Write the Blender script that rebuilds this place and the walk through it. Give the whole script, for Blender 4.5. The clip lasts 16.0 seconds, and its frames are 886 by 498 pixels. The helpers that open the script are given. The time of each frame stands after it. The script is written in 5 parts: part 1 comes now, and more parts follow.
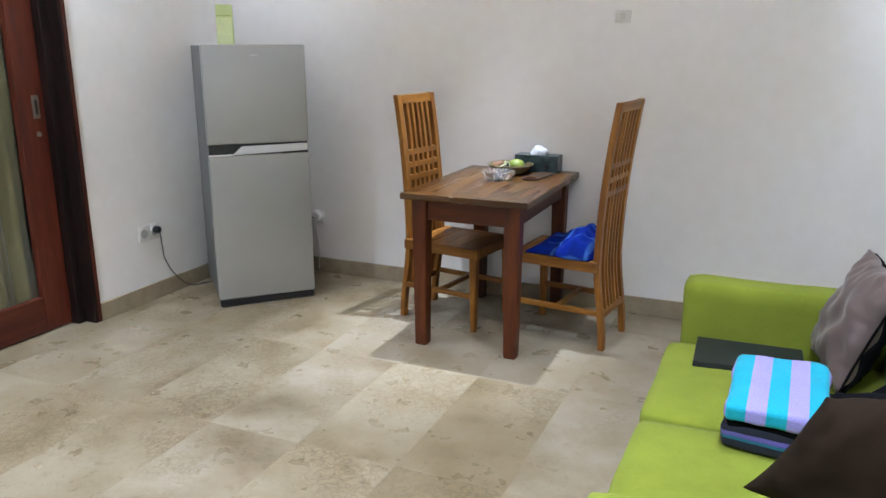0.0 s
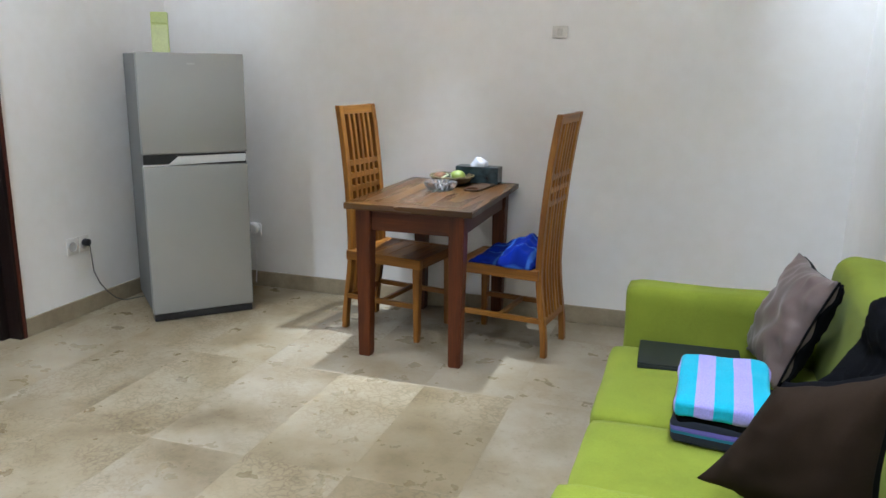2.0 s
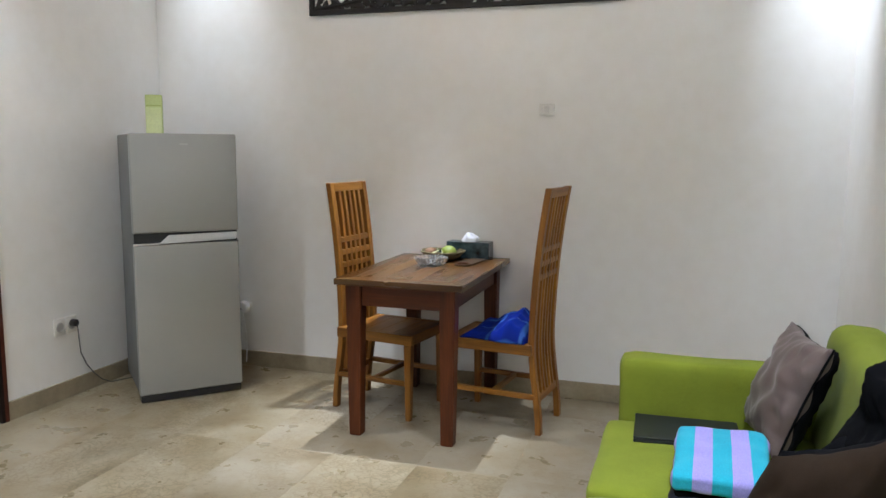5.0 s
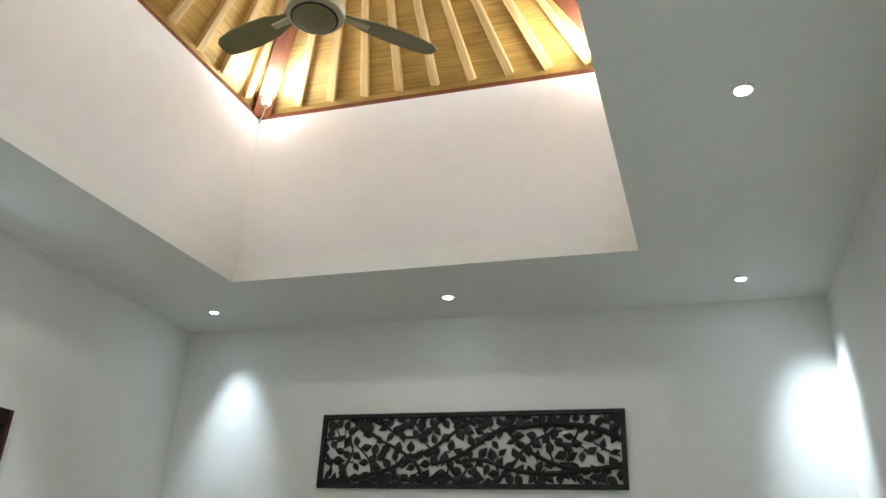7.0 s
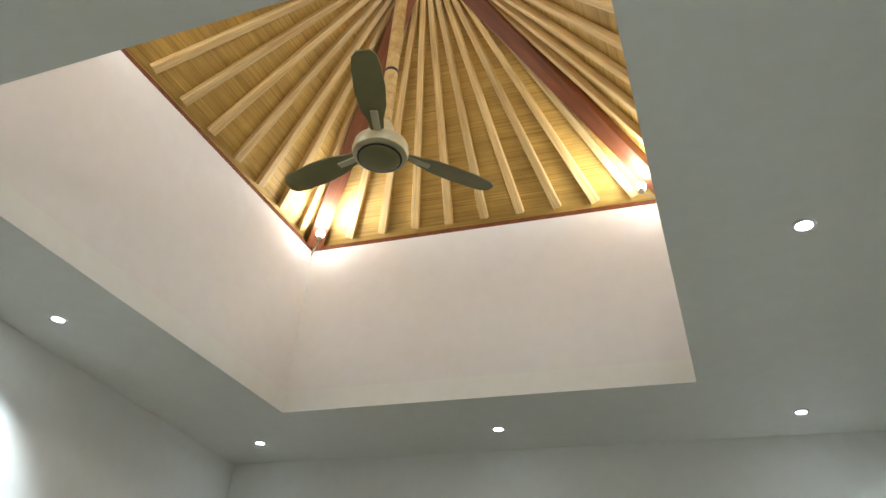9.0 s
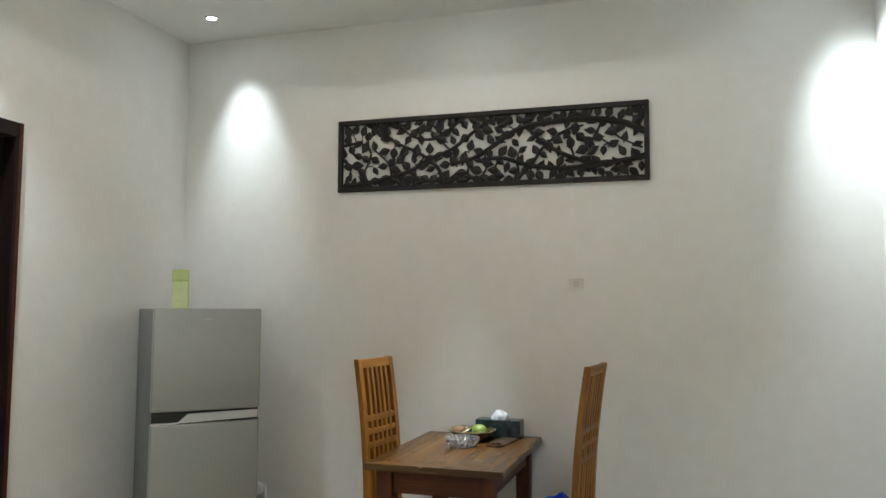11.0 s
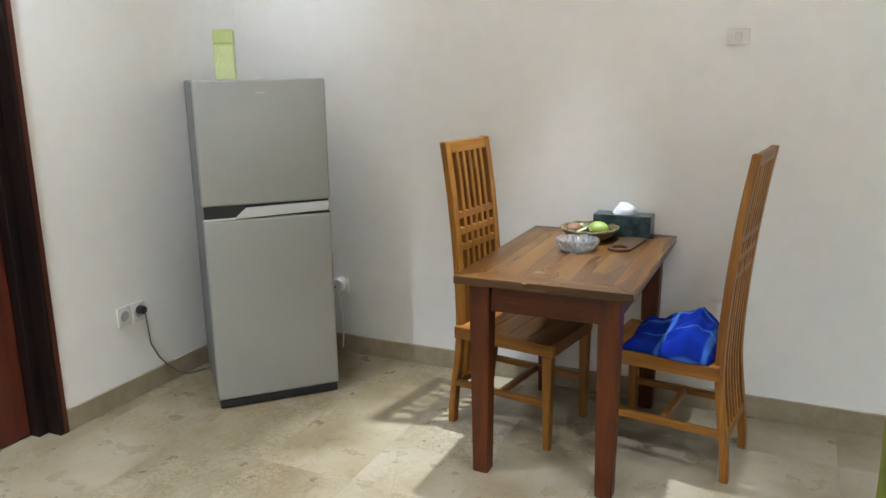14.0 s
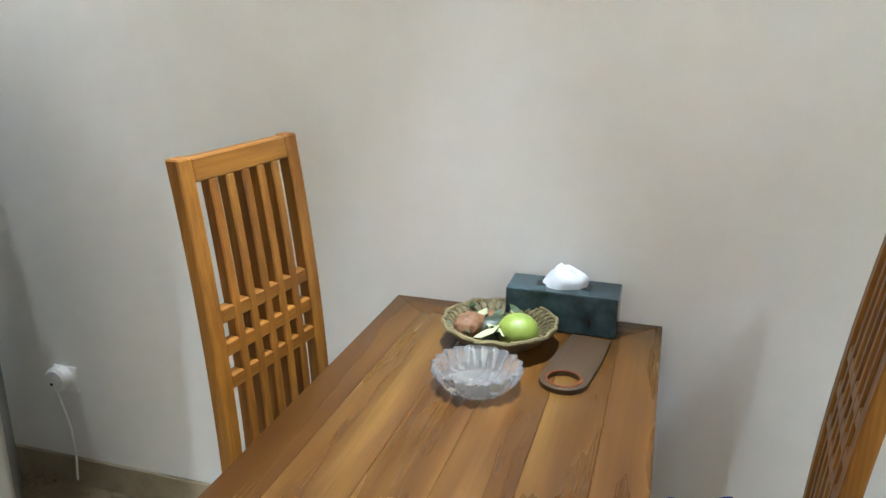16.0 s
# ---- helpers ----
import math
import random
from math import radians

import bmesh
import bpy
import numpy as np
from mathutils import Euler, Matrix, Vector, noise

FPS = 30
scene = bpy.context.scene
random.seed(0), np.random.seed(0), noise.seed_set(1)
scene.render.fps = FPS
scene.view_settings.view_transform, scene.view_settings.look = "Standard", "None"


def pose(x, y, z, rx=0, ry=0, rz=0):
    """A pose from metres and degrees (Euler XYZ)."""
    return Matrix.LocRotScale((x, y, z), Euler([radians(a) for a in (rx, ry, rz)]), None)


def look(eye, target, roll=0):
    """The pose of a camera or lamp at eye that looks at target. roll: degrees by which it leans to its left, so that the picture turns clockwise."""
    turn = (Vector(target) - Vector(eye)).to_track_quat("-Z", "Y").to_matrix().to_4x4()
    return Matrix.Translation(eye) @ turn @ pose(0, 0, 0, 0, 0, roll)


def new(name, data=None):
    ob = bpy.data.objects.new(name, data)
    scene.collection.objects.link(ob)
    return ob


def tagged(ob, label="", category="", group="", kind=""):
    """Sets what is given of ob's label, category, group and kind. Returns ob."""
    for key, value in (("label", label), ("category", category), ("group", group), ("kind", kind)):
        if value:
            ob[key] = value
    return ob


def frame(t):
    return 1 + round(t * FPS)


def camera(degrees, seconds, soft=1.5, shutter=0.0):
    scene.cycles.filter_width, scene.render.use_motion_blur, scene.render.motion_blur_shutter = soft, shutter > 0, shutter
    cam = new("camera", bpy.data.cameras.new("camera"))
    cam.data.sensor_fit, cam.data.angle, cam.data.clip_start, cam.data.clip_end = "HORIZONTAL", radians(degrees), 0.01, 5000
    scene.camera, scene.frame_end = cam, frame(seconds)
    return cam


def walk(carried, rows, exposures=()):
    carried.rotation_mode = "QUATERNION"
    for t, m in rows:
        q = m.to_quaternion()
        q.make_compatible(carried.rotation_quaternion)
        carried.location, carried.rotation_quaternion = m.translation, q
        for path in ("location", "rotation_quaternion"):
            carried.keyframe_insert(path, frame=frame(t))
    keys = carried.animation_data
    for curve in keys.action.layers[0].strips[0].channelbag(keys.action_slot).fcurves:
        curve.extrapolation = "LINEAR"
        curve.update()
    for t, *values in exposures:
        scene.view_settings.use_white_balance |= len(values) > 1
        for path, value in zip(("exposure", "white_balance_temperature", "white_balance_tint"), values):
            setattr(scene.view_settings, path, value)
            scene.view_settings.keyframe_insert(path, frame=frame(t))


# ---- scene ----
cam = camera(60.0, 16.0)
PATH = [
    (0, (1.14, -0.091, 1.412), (0.368, 1.68, 0.896), -0.0),
    (0.5, (1.158, -0.076, 1.423), (0.319, 1.673, 0.936), 0.1),
    (1, (1.116, -0.132, 1.398), (0.27, 1.604, 0.879), 1.1),
    (1.5, (1.081, -0.118, 1.364), (0.274, 1.638, 0.847), 1.8),
    (2, (1.073, -0.139, 1.371), (0.474, 1.711, 0.905), 1.0),
    (2.5, (1.078, -0.095, 1.391), (0.715, 1.826, 0.965), 0.2),
    (3, (1.05, -0.072, 1.391), (0.831, 1.86, 0.92), -0.1),
    (3.2, (1.033, -0.05, 1.342), (0.859, 1.875, 0.829), 0.1),
    (5.3, (1.095, -0.146, 1.34), (0.453, 1.744, 1.219), 0.6),
    (5.5, (1.078, -0.164, 1.326), (0.444, 1.733, 1.316), 0.5),
    (6, (1.042, -0.196, 1.393), (0.447, 1.696, 1.648), 1.4),
    (6.5, (1.031, -0.233, 1.463), (0.485, 1.59, 2.078), 2.1),
    (7, (1.043, -0.225, 1.539), (0.479, 1.506, 2.367), 2.8),
    (7.5, (1.025, -0.284, 1.552), (0.445, 1.325, 2.588), 3.7),
    (8, (1.024, -0.295, 1.584), (0.432, 1.205, 2.768), 4.7),
    (8.2, (0.999, -0.34, 1.568), (0.42, 1.137, 2.786), 4.5),
    (10.3, (0.897, -0.158, 1.474), (0.277, 1.662, 2.027), 1.9),
    (10.5, (0.917, -0.124, 1.448), (0.291, 1.725, 1.885), 1.2),
    (11, (0.89, -0.105, 1.42), (0.299, 1.799, 1.573), 0.3),
    (11.5, (0.907, -0.078, 1.435), (0.328, 1.835, 1.353), -0.1),
    (12, (0.926, -0.029, 1.411), (0.321, 1.859, 1.149), -0.4),
    (12.5, (0.963, 0.136, 1.34), (0.235, 1.955, 0.938), -0.7),
    (13, (0.937, 0.303, 1.384), (0.049, 2.023, 0.881), -1.4),
    (13.5, (0.825, 0.362, 1.391), (-0.127, 2.06, 0.931), -0.7),
    (14, (0.605, 0.694, 1.449), (-0.212, 2.46, 0.987), -0.8),
    (14.5, (0.574, 1.084, 1.436), (-0.183, 2.868, 0.943), -0.4),
    (15, (0.38, 1.49, 1.403), (-0.268, 3.305, 0.869), -0.7),
    (15.5, (0.295, 1.92, 1.396), (-0.321, 3.737, 0.831), 0.2),
    (16, (0.161, 2.312, 1.423), (-0.383, 4.137, 0.809), 0.6),
]
EXPOSURES = [
    (0, 2.95, 5700, 14), (1.5, 2.97, 5600, 13), (2, 2.85, 5700, 11), (2.5, 2.79, 6250, 13), (3, 2.65, 6200, 14), (5.5, 2.67, 6000, 11), (6.5, 2.26, 5950, 4), (7, 2.04, 5850, 3), (8.2, 1.69, 6150, 3),
    (10.3, 2.17, 6100, 2), (11, 2.38, 6250, 5), (12, 2.63, 6300, 9), (13.5, 2.97, 6050, 10), (14.5, 3.03, 5950, 9), (16, 3.11, 5850, 7),
]
walk(cam, [(t, look(eye, target, roll)) for t, eye, target, roll in PATH], EXPOSURES)

# ---- light ----
world = bpy.data.worlds.new("world")
world.use_nodes = True
world.node_tree.nodes["Background"].inputs[0].default_value = (0.02, 0.02, 0.025, 1)
world.node_tree.nodes["Background"].inputs[1].default_value = 0.3
scene.world = world

COOL = (0.87, 0.935, 1.0)
WARM = (1.0, 0.97, 0.95)
H = 3.07            # ceiling height
WEST, EAST, NORTH, SOUTH = -2.045, 1.805, 3.94, -1.1
WELL = [(-1.275, 3.17), (0.905, 3.17), (0.83, 0.675), (-1.43, 0.765)]   # far left, far right, near right, near left
TOP = 4.13          # top of the light well
APEX = Vector((-0.16, 1.95, 5.02))

# ceiling spots: place, aim, watts, cone degrees, width of the beam to its height, softness of its edge, size
SPOTS = [
    ((-1.653, 3.592), (-1.60, 3.94, 2.14), 12.5, 74, 0.66, 1.0, 0.06),
    ((-0.162, 3.601), (-0.30, 3.24, 0.0), 98, 39, 1.0, 1.0, 0.035),
    ((1.374, 3.615), (2.03, 3.96, 1.76), 31, 70, 0.64, 1.0, 0.06),
    ((1.311, 1.981), (1.30, 1.95, 0.0), 27, 98, 1.0, 0.6, 0.06),
    ((-1.763, 1.980), (-1.74, 2.00, 0.0), 28, 98, 1.0, 0.6, 0.06),
    # Near row of three: unseen lamps, added by symmetry to fill the room.
    ((-1.78, 0.34), (-1.7, 0.34, 0.0), 31, 108, 1.0, 0.6, 0.06),
    ((-0.357, 0.336), (-0.357, 0.4, 0.0), 44, 108, 1.0, 0.6, 0.06),
    ((1.26, 0.34), (1.26, 0.4, 0.0), 38, 108, 1.0, 0.6, 0.06),
]


def spot(place, aim, watts, cone, narrow, edge, size):
    lamp = bpy.data.lights.new("spot", "SPOT")
    lamp.energy, lamp.color, lamp.spot_size, lamp.spot_blend, lamp.shadow_soft_size = watts, COOL, radians(cone), edge, size
    ob = new("spot", lamp)
    ob.matrix_world = look((place[0], place[1], H - 0.012), aim) @ Matrix.Diagonal((narrow, 1, 1, 1))


for row in SPOTS:
    spot(*row)


centre = Vector((sum(p[0] for p in WELL) / 4, sum(p[1] for p in WELL) / 4))
def uplight(x, y):
    """A warm corner lamp, turned up and away from its own corner."""
    lamp = bpy.data.lights.new("uplight", "SPOT")
    lamp.energy, lamp.color, lamp.shadow_soft_size = 10.5, WARM, 0.16
    lamp.spot_size, lamp.spot_blend = radians(172), 0.35
    eye = Vector((x, y, TOP + 0.065))
    way = Vector((centre.x - x, centre.y - y, 0)).normalized() + Vector((0, 0, 0.75))
    new("uplight", lamp).matrix_world = look(eye, eye + way)


LEDGE = [Vector(p).lerp(centre, 0.13) for p in WELL]
for p in LEDGE:
    uplight(p.x, p.y)


# ---- materials ----
def material(name):
    m = bpy.data.materials.new(name)
    m.use_nodes = True
    return m, m.node_tree.nodes, m.node_tree.links, m.node_tree.nodes["Principled BSDF"]


def coords(nodes, links, stretch=(1, 1, 1), shift=True):
    tc, mp = nodes.new("ShaderNodeTexCoord"), nodes.new("ShaderNodeMapping")
    mp.inputs["Scale"].default_value = stretch
    links.new(tc.outputs["Object"], mp.inputs["Vector"])
    if shift:
        info, mul = nodes.new("ShaderNodeObjectInfo"), nodes.new("ShaderNodeMath")
        mul.operation, mul.inputs[1].default_value = "MULTIPLY", 17.0
        links.new(info.outputs["Random"], mul.inputs[0])
        links.new(mul.outputs[0], mp.inputs["Location"])
    return mp.outputs["Vector"]


def noise_tex(nodes, links, vec, scale, detail=5.0, rough=0.55):
    n = nodes.new("ShaderNodeTexNoise")
    n.inputs["Scale"].default_value, n.inputs["Detail"].default_value, n.inputs["Roughness"].default_value = scale, detail, rough
    links.new(vec, n.inputs["Vector"])
    return n.outputs["Fac"]


def ramp(nodes, links, fac, stops):
    r = nodes.new("ShaderNodeValToRGB")
    while len(r.color_ramp.elements) < len(stops):
        r.color_ramp.elements.new(0.5)
    for e, (at, col) in zip(r.color_ramp.elements, stops):
        e.position, e.color = at, (*col, 1)
    links.new(fac, r.inputs["Fac"])
    return r.outputs["Color"]


def mixed(nodes, links, a, b, fac, mode="MIX"):
    mx = nodes.new("ShaderNodeMix")
    mx.data_type, mx.blend_type = "RGBA", mode
    if isinstance(fac, float):
        mx.inputs[0].default_value = fac
    else:
        links.new(fac, mx.inputs[0])
    links.new(a, mx.inputs[6])
    links.new(b, mx.inputs[7])
    return mx.outputs[2]


def bump(nodes, links, bsdf, height, strength, distance=0.002):
    b = nodes.new("ShaderNodeBump")
    b.inputs["Strength"].default_value, b.inputs["Distance"].default_value = strength, distance
    links.new(height, b.inputs["Height"])
    links.new(b.outputs["Normal"], bsdf.inputs["Normal"])


def shade(col, k):
    return tuple(min(1.0, c * k) for c in col)


def plain(name, col, rough=0.5, metal=0.0, spread=0.08, scale=6.0, fine=120.0, relief=0.15, distance=0.001, sheen=0.0, grain=0.08):
    """A surface with broad mottling, fine grain and relief."""
    m, nodes, links, bsdf = material(name)
    vec = coords(nodes, links)
    broad = ramp(nodes, links, noise_tex(nodes, links, vec, scale), [(0.3, shade(col, 1 - spread)), (0.7, shade(col, 1 + spread))])
    speck = ramp(nodes, links, noise_tex(nodes, links, vec, fine, 3), [(0.3, (1 - grain,) * 3), (0.7, (1 + grain * 0.7,) * 3)])
    links.new(mixed(nodes, links, broad, speck, 1.0, "MULTIPLY"), bsdf.inputs["Base Color"])
    bsdf.inputs["Roughness"].default_value, bsdf.inputs["Metallic"].default_value = rough, metal
    if sheen:
        bsdf.inputs["Sheen Weight"].default_value = sheen
    bump(nodes, links, bsdf, noise_tex(nodes, links, vec, fine, 3), relief, distance)
    return m


def wood(name, dark, mid, light, axis=0, rough=0.42, scale=1.0, tone=0.16, detail=6, gloss=0.5):
    """Sawn wood with its grain along one axis of the object, each board of its own tone."""
    m, nodes, links, bsdf = material(name)
    stretch = [9.0 * scale] * 3
    stretch[axis] = 0.9 * scale
    vec = coords(nodes, links, stretch)
    rings = noise_tex(nodes, links, vec, 2.2, detail, 0.6)
    col = ramp(nodes, links, rings, [(0.28, dark), (0.5, mid), (0.74, light)])
    stretch2 = [160.0] * 3
    stretch2[axis] = 5.0
    fine = noise_tex(nodes, links, coords(nodes, links, stretch2), 1.0, 3)
    pores = ramp(nodes, links, fine, [(0.35, (0.74, 0.72, 0.7)), (0.6, (1.05, 1.05, 1.05))])
    col = mixed(nodes, links, col, pores, 0.8, "MULTIPLY")
    info = nodes.new("ShaderNodeObjectInfo")
    per = ramp(nodes, links, info.outputs["Random"], [(0.0, (1 - tone,) * 3), (1.0, (1 + tone, 1 + tone * 0.9, 1 + tone * 0.7))])
    links.new(mixed(nodes, links, col, per, 1.0, "MULTIPLY"), bsdf.inputs["Base Color"])
    bsdf.inputs["Roughness"].default_value, bsdf.inputs["Specular IOR Level"].default_value = rough, gloss
    bump(nodes, links, bsdf, fine, 0.25, 0.0008)
    return m


def figured(name, axis):
    """Old oiled teak: broad golden and brown figure along the board, fine pores over it."""
    m = wood(name, (0.033, 0.0120, 0.0022), (0.065, 0.0272, 0.0045), (0.103, 0.0520, 0.0098), axis, 0.24, 0.42, 0.14, 2, 0.42)
    nodes, links = m.node_tree.nodes, m.node_tree.links
    bsdf = nodes["Principled BSDF"]
    stretch = [11.0] * 3
    stretch[axis] = 1.1
    broad = noise_tex(nodes, links, coords(nodes, links, stretch), 1.0, 3, 0.5)
    tint = ramp(nodes, links, broad, [(0.25, (0.62, 0.56, 0.48)), (0.48, (0.95, 0.9, 0.82)), (0.74, (1.5, 1.5, 1.3))])
    links.new(mixed(nodes, links, bsdf.inputs["Base Color"].links[0].from_socket, tint, 0.85, "MULTIPLY"), bsdf.inputs["Base Color"])
    gloss = ramp(nodes, links, broad, [(0.3, (0.2,) * 3), (0.7, (0.36,) * 3)])
    links.new(gloss, bsdf.inputs["Roughness"])
    return m


def glass(name, tint=(1, 1, 1), rough=0.0, ior=1.45):
    m, nodes, links, bsdf = material(name)
    bsdf.inputs["Base Color"].default_value = (*tint, 1)
    bsdf.inputs["Roughness"].default_value, bsdf.inputs["IOR"].default_value = rough, ior
    bsdf.inputs["Transmission Weight"].default_value = 1.0
    return m


def glow(name, col, power):
    m, nodes, links, bsdf = material(name)
    bsdf.inputs["Emission Color"].default_value, bsdf.inputs["Emission Strength"].default_value = (*col, 1), power
    return m


def travertine(name, tone, veins=0.0):
    """Pale brecciated slab stone; tone is the tint of the bed that it was cut from."""
    m, nodes, links, bsdf = material(name)
    vec = coords(nodes, links)
    cloud = noise_tex(nodes, links, vec, 2.6, 8, 0.62)
    base = ramp(nodes, links, cloud, [(0.28, (0.150, 0.112, 0.060)), (0.44, (0.240, 0.196, 0.125)), (0.62, (0.31, 0.268, 0.195))])
    # brecciated patches: dark rims round pale grains
    vor = nodes.new("ShaderNodeTexVoronoi")
    vor.feature, vor.inputs["Scale"].default_value = "DISTANCE_TO_EDGE", 24.0
    warp = nodes.new("ShaderNodeVectorMath")
    warp.operation = "ADD"
    wn = nodes.new("ShaderNodeTexNoise")
    wn.inputs["Scale"].default_value = 14.0
    ws = nodes.new("ShaderNodeVectorMath")
    ws.operation, ws.inputs["Scale"].default_value = "SCALE", 0.16
    links.new(vec, wn.inputs["Vector"])
    links.new(wn.outputs["Color"], ws.inputs[0])
    links.new(vec, warp.inputs[0])
    links.new(ws.outputs[0], warp.inputs[1])
    links.new(warp.outputs[0], vor.inputs["Vector"])
    rims = ramp(nodes, links, vor.outputs["Distance"], [(0.0, (0.60, 0.55, 0.47)), (0.07, (0.9, 0.88, 0.85)), (0.2, (1.05, 1.05, 1.06))])
    where = ramp(nodes, links, noise_tex(nodes, links, vec, 1.9, 3), [(0.53 - veins, (0, 0, 0)), (0.66 - veins, (1, 1, 1))])
    white = nodes.new("ShaderNodeRGB")
    white.outputs[0].default_value = (1, 1, 1, 1)
    patch = mixed(nodes, links, white.outputs[0], rims, where)
    pits = ramp(nodes, links, noise_tex(nodes, links, vec, 55.0, 4, 0.7), [(0.30, (0.72, 0.69, 0.64)), (0.42, (1, 1, 1))])
    crev = ramp(nodes, links, noise_tex(nodes, links, vec, 30.0, 7, 0.62), [(0.35, (0.74, 0.69, 0.61)), (0.42, (1, 1, 1))])
    zone = ramp(nodes, links, noise_tex(nodes, links, vec, 2.3, 2), [(0.49 - veins, (0, 0, 0)), (0.60 - veins, (1, 1, 1))])
    crev = mixed(nodes, links, white.outputs[0], crev, zone)
    patch = mixed(nodes, links, patch, crev, 1.0, "MULTIPLY")
    col = mixed(nodes, links, base, patch, 0.85, "MULTIPLY")
    col = mixed(nodes, links, col, pits, 0.7, "MULTIPLY")
    info = nodes.new("ShaderNodeObjectInfo")
    per = ramp(nodes, links, info.outputs["Random"], [(0.0, shade(tone, 0.92)), (0.4, shade(tone, 0.99)), (1.0, shade(tone, 1.05))])
    links.new(mixed(nodes, links, col, per, 1.0, "MULTIPLY"), bsdf.inputs["Base Color"])
    wear = ramp(nodes, links, noise_tex(nodes, links, vec, 7.0, 5), [(0.3, (0.24,) * 3), (0.75, (0.46,) * 3)])
    links.new(wear, bsdf.inputs["Roughness"])
    bump(nodes, links, bsdf, vor.outputs["Distance"], 0.05, 0.001)
    return m


def paint(name, col, relief=0.12):
    """Rolled wall paint over plaster: faint clouds and roller stipple."""
    m, nodes, links, bsdf = material(name)
    vec = coords(nodes, links, shift=False)
    cloud = ramp(nodes, links, noise_tex(nodes, links, vec, 1.1, 4), [(0.3, shade(col, 0.955)), (0.7, shade(col, 1.02))])
    smear = ramp(nodes, links, noise_tex(nodes, links, vec, 13.0, 5), [(0.35, (0.975, 0.97, 0.96)), (0.65, (1, 1, 1))])
    links.new(mixed(nodes, links, cloud, smear, 1.0, "MULTIPLY"), bsdf.inputs["Base Color"])
    bsdf.inputs["Roughness"].default_value = 0.62
    bump(nodes, links, bsdf, noise_tex(nodes, links, vec, 210.0, 3), relief, 0.0012)
    return m


def matting():
    """Bamboo matting: thin strands that run along the eave, tied in courses."""
    m, nodes, links, bsdf = material("bamboo_matting")
    vec = coords(nodes, links, (1.6, 120.0, 1.0))
    strand = noise_tex(nodes, links, vec, 1.0, 3)
    col = ramp(nodes, links, strand, [(0.26, (0.32, 0.18, 0.045)), (0.45, (0.54, 0.335, 0.078)), (0.72, (0.68, 0.45, 0.125))])
    broad = ramp(nodes, links, noise_tex(nodes, links, coords(nodes, links, (3, 7, 3)), 1.0, 4), [(0.3, (0.72, 0.7, 0.66)), (0.7, (1.08, 1.08, 1.08))])
    links.new(mixed(nodes, links, col, broad, 1.0, "MULTIPLY"), bsdf.inputs["Base Color"])
    bsdf.inputs["Roughness"].default_value = 0.55
    bump(nodes, links, bsdf, strand, 0.7, 0.003)
    return m


def weave(name, col, scale=260.0, spread=0.1, sheen=0.04, relief=0.5, gloss=0.2):
    """Woven upholstery: crossed threads, with broad wear."""
    m, nodes, links, bsdf = material(name)
    vec = coords(nodes, links, shift=False)
    w1 = noise_tex(nodes, links, coords(nodes, links, (1, 4, 4), False), scale, 2)
    w2 = noise_tex(nodes, links, coords(nodes, links, (4, 1, 4), False), scale, 2)
    add = nodes.new("ShaderNodeMath")
    links.new(w1, add.inputs[0])
    links.new(w2, add.inputs[1])
    add.operation = "MULTIPLY"
    broad = ramp(nodes, links, noise_tex(nodes, links, vec, 5.0, 5), [(0.3, shade(col, 1 - spread)), (0.7, shade(col, 1 + spread))])
    thread = ramp(nodes, links, add.outputs[0], [(0.12, (0.78, 0.78, 0.78)), (0.4, (1.1, 1.1, 1.1))])
    links.new(mixed(nodes, links, broad, thread, 1.0, "MULTIPLY"), bsdf.inputs["Base Color"])
    bsdf.inputs["Roughness"].default_value = 1.0
    bsdf.inputs["Specular IOR Level"].default_value = gloss
    bsdf.inputs["Sheen Weight"].default_value = sheen
    bump(nodes, links, bsdf, add.outputs[0], relief, 0.0015)
    return m


def striped(name, stops, axis, period, sheen=0.3):
    """Cloth with stripes across one axis: stops are (place in the period, colour), each stripe plain."""
    m, nodes, links, bsdf = material(name)
    vec = coords(nodes, links, shift=False)
    sep = nodes.new("ShaderNodeSeparateXYZ")
    links.new(vec, sep.inputs[0])
    div, fr = nodes.new("ShaderNodeMath"), nodes.new("ShaderNodeMath")
    div.operation, div.inputs[1].default_value, fr.operation = "DIVIDE", period, "FRACT"
    links.new(sep.outputs[axis], div.inputs[0])
    links.new(div.outputs[0], fr.inputs[0])
    r = nodes.new("ShaderNodeValToRGB")
    r.color_ramp.interpolation = "CONSTANT"
    while len(r.color_ramp.elements) < len(stops):
        r.color_ramp.elements.new(0.5)
    for e, (at, col) in zip(r.color_ramp.elements, stops):
        e.position, e.color = at, (*col, 1)
    links.new(fr.outputs[0], r.inputs["Fac"])
    pile = noise_tex(nodes, links, vec, 240.0, 3)
    tone = ramp(nodes, links, pile, [(0.3, (0.82, 0.82, 0.82)), (0.7, (1.08, 1.08, 1.08))])
    links.new(mixed(nodes, links, r.outputs["Color"], tone, 1.0, "MULTIPLY"), bsdf.inputs["Base Color"])
    bsdf.inputs["Roughness"].default_value, bsdf.inputs["Sheen Weight"].default_value = 0.9, sheen
    bump(nodes, links, bsdf, pile, 0.5, 0.002)
    return m


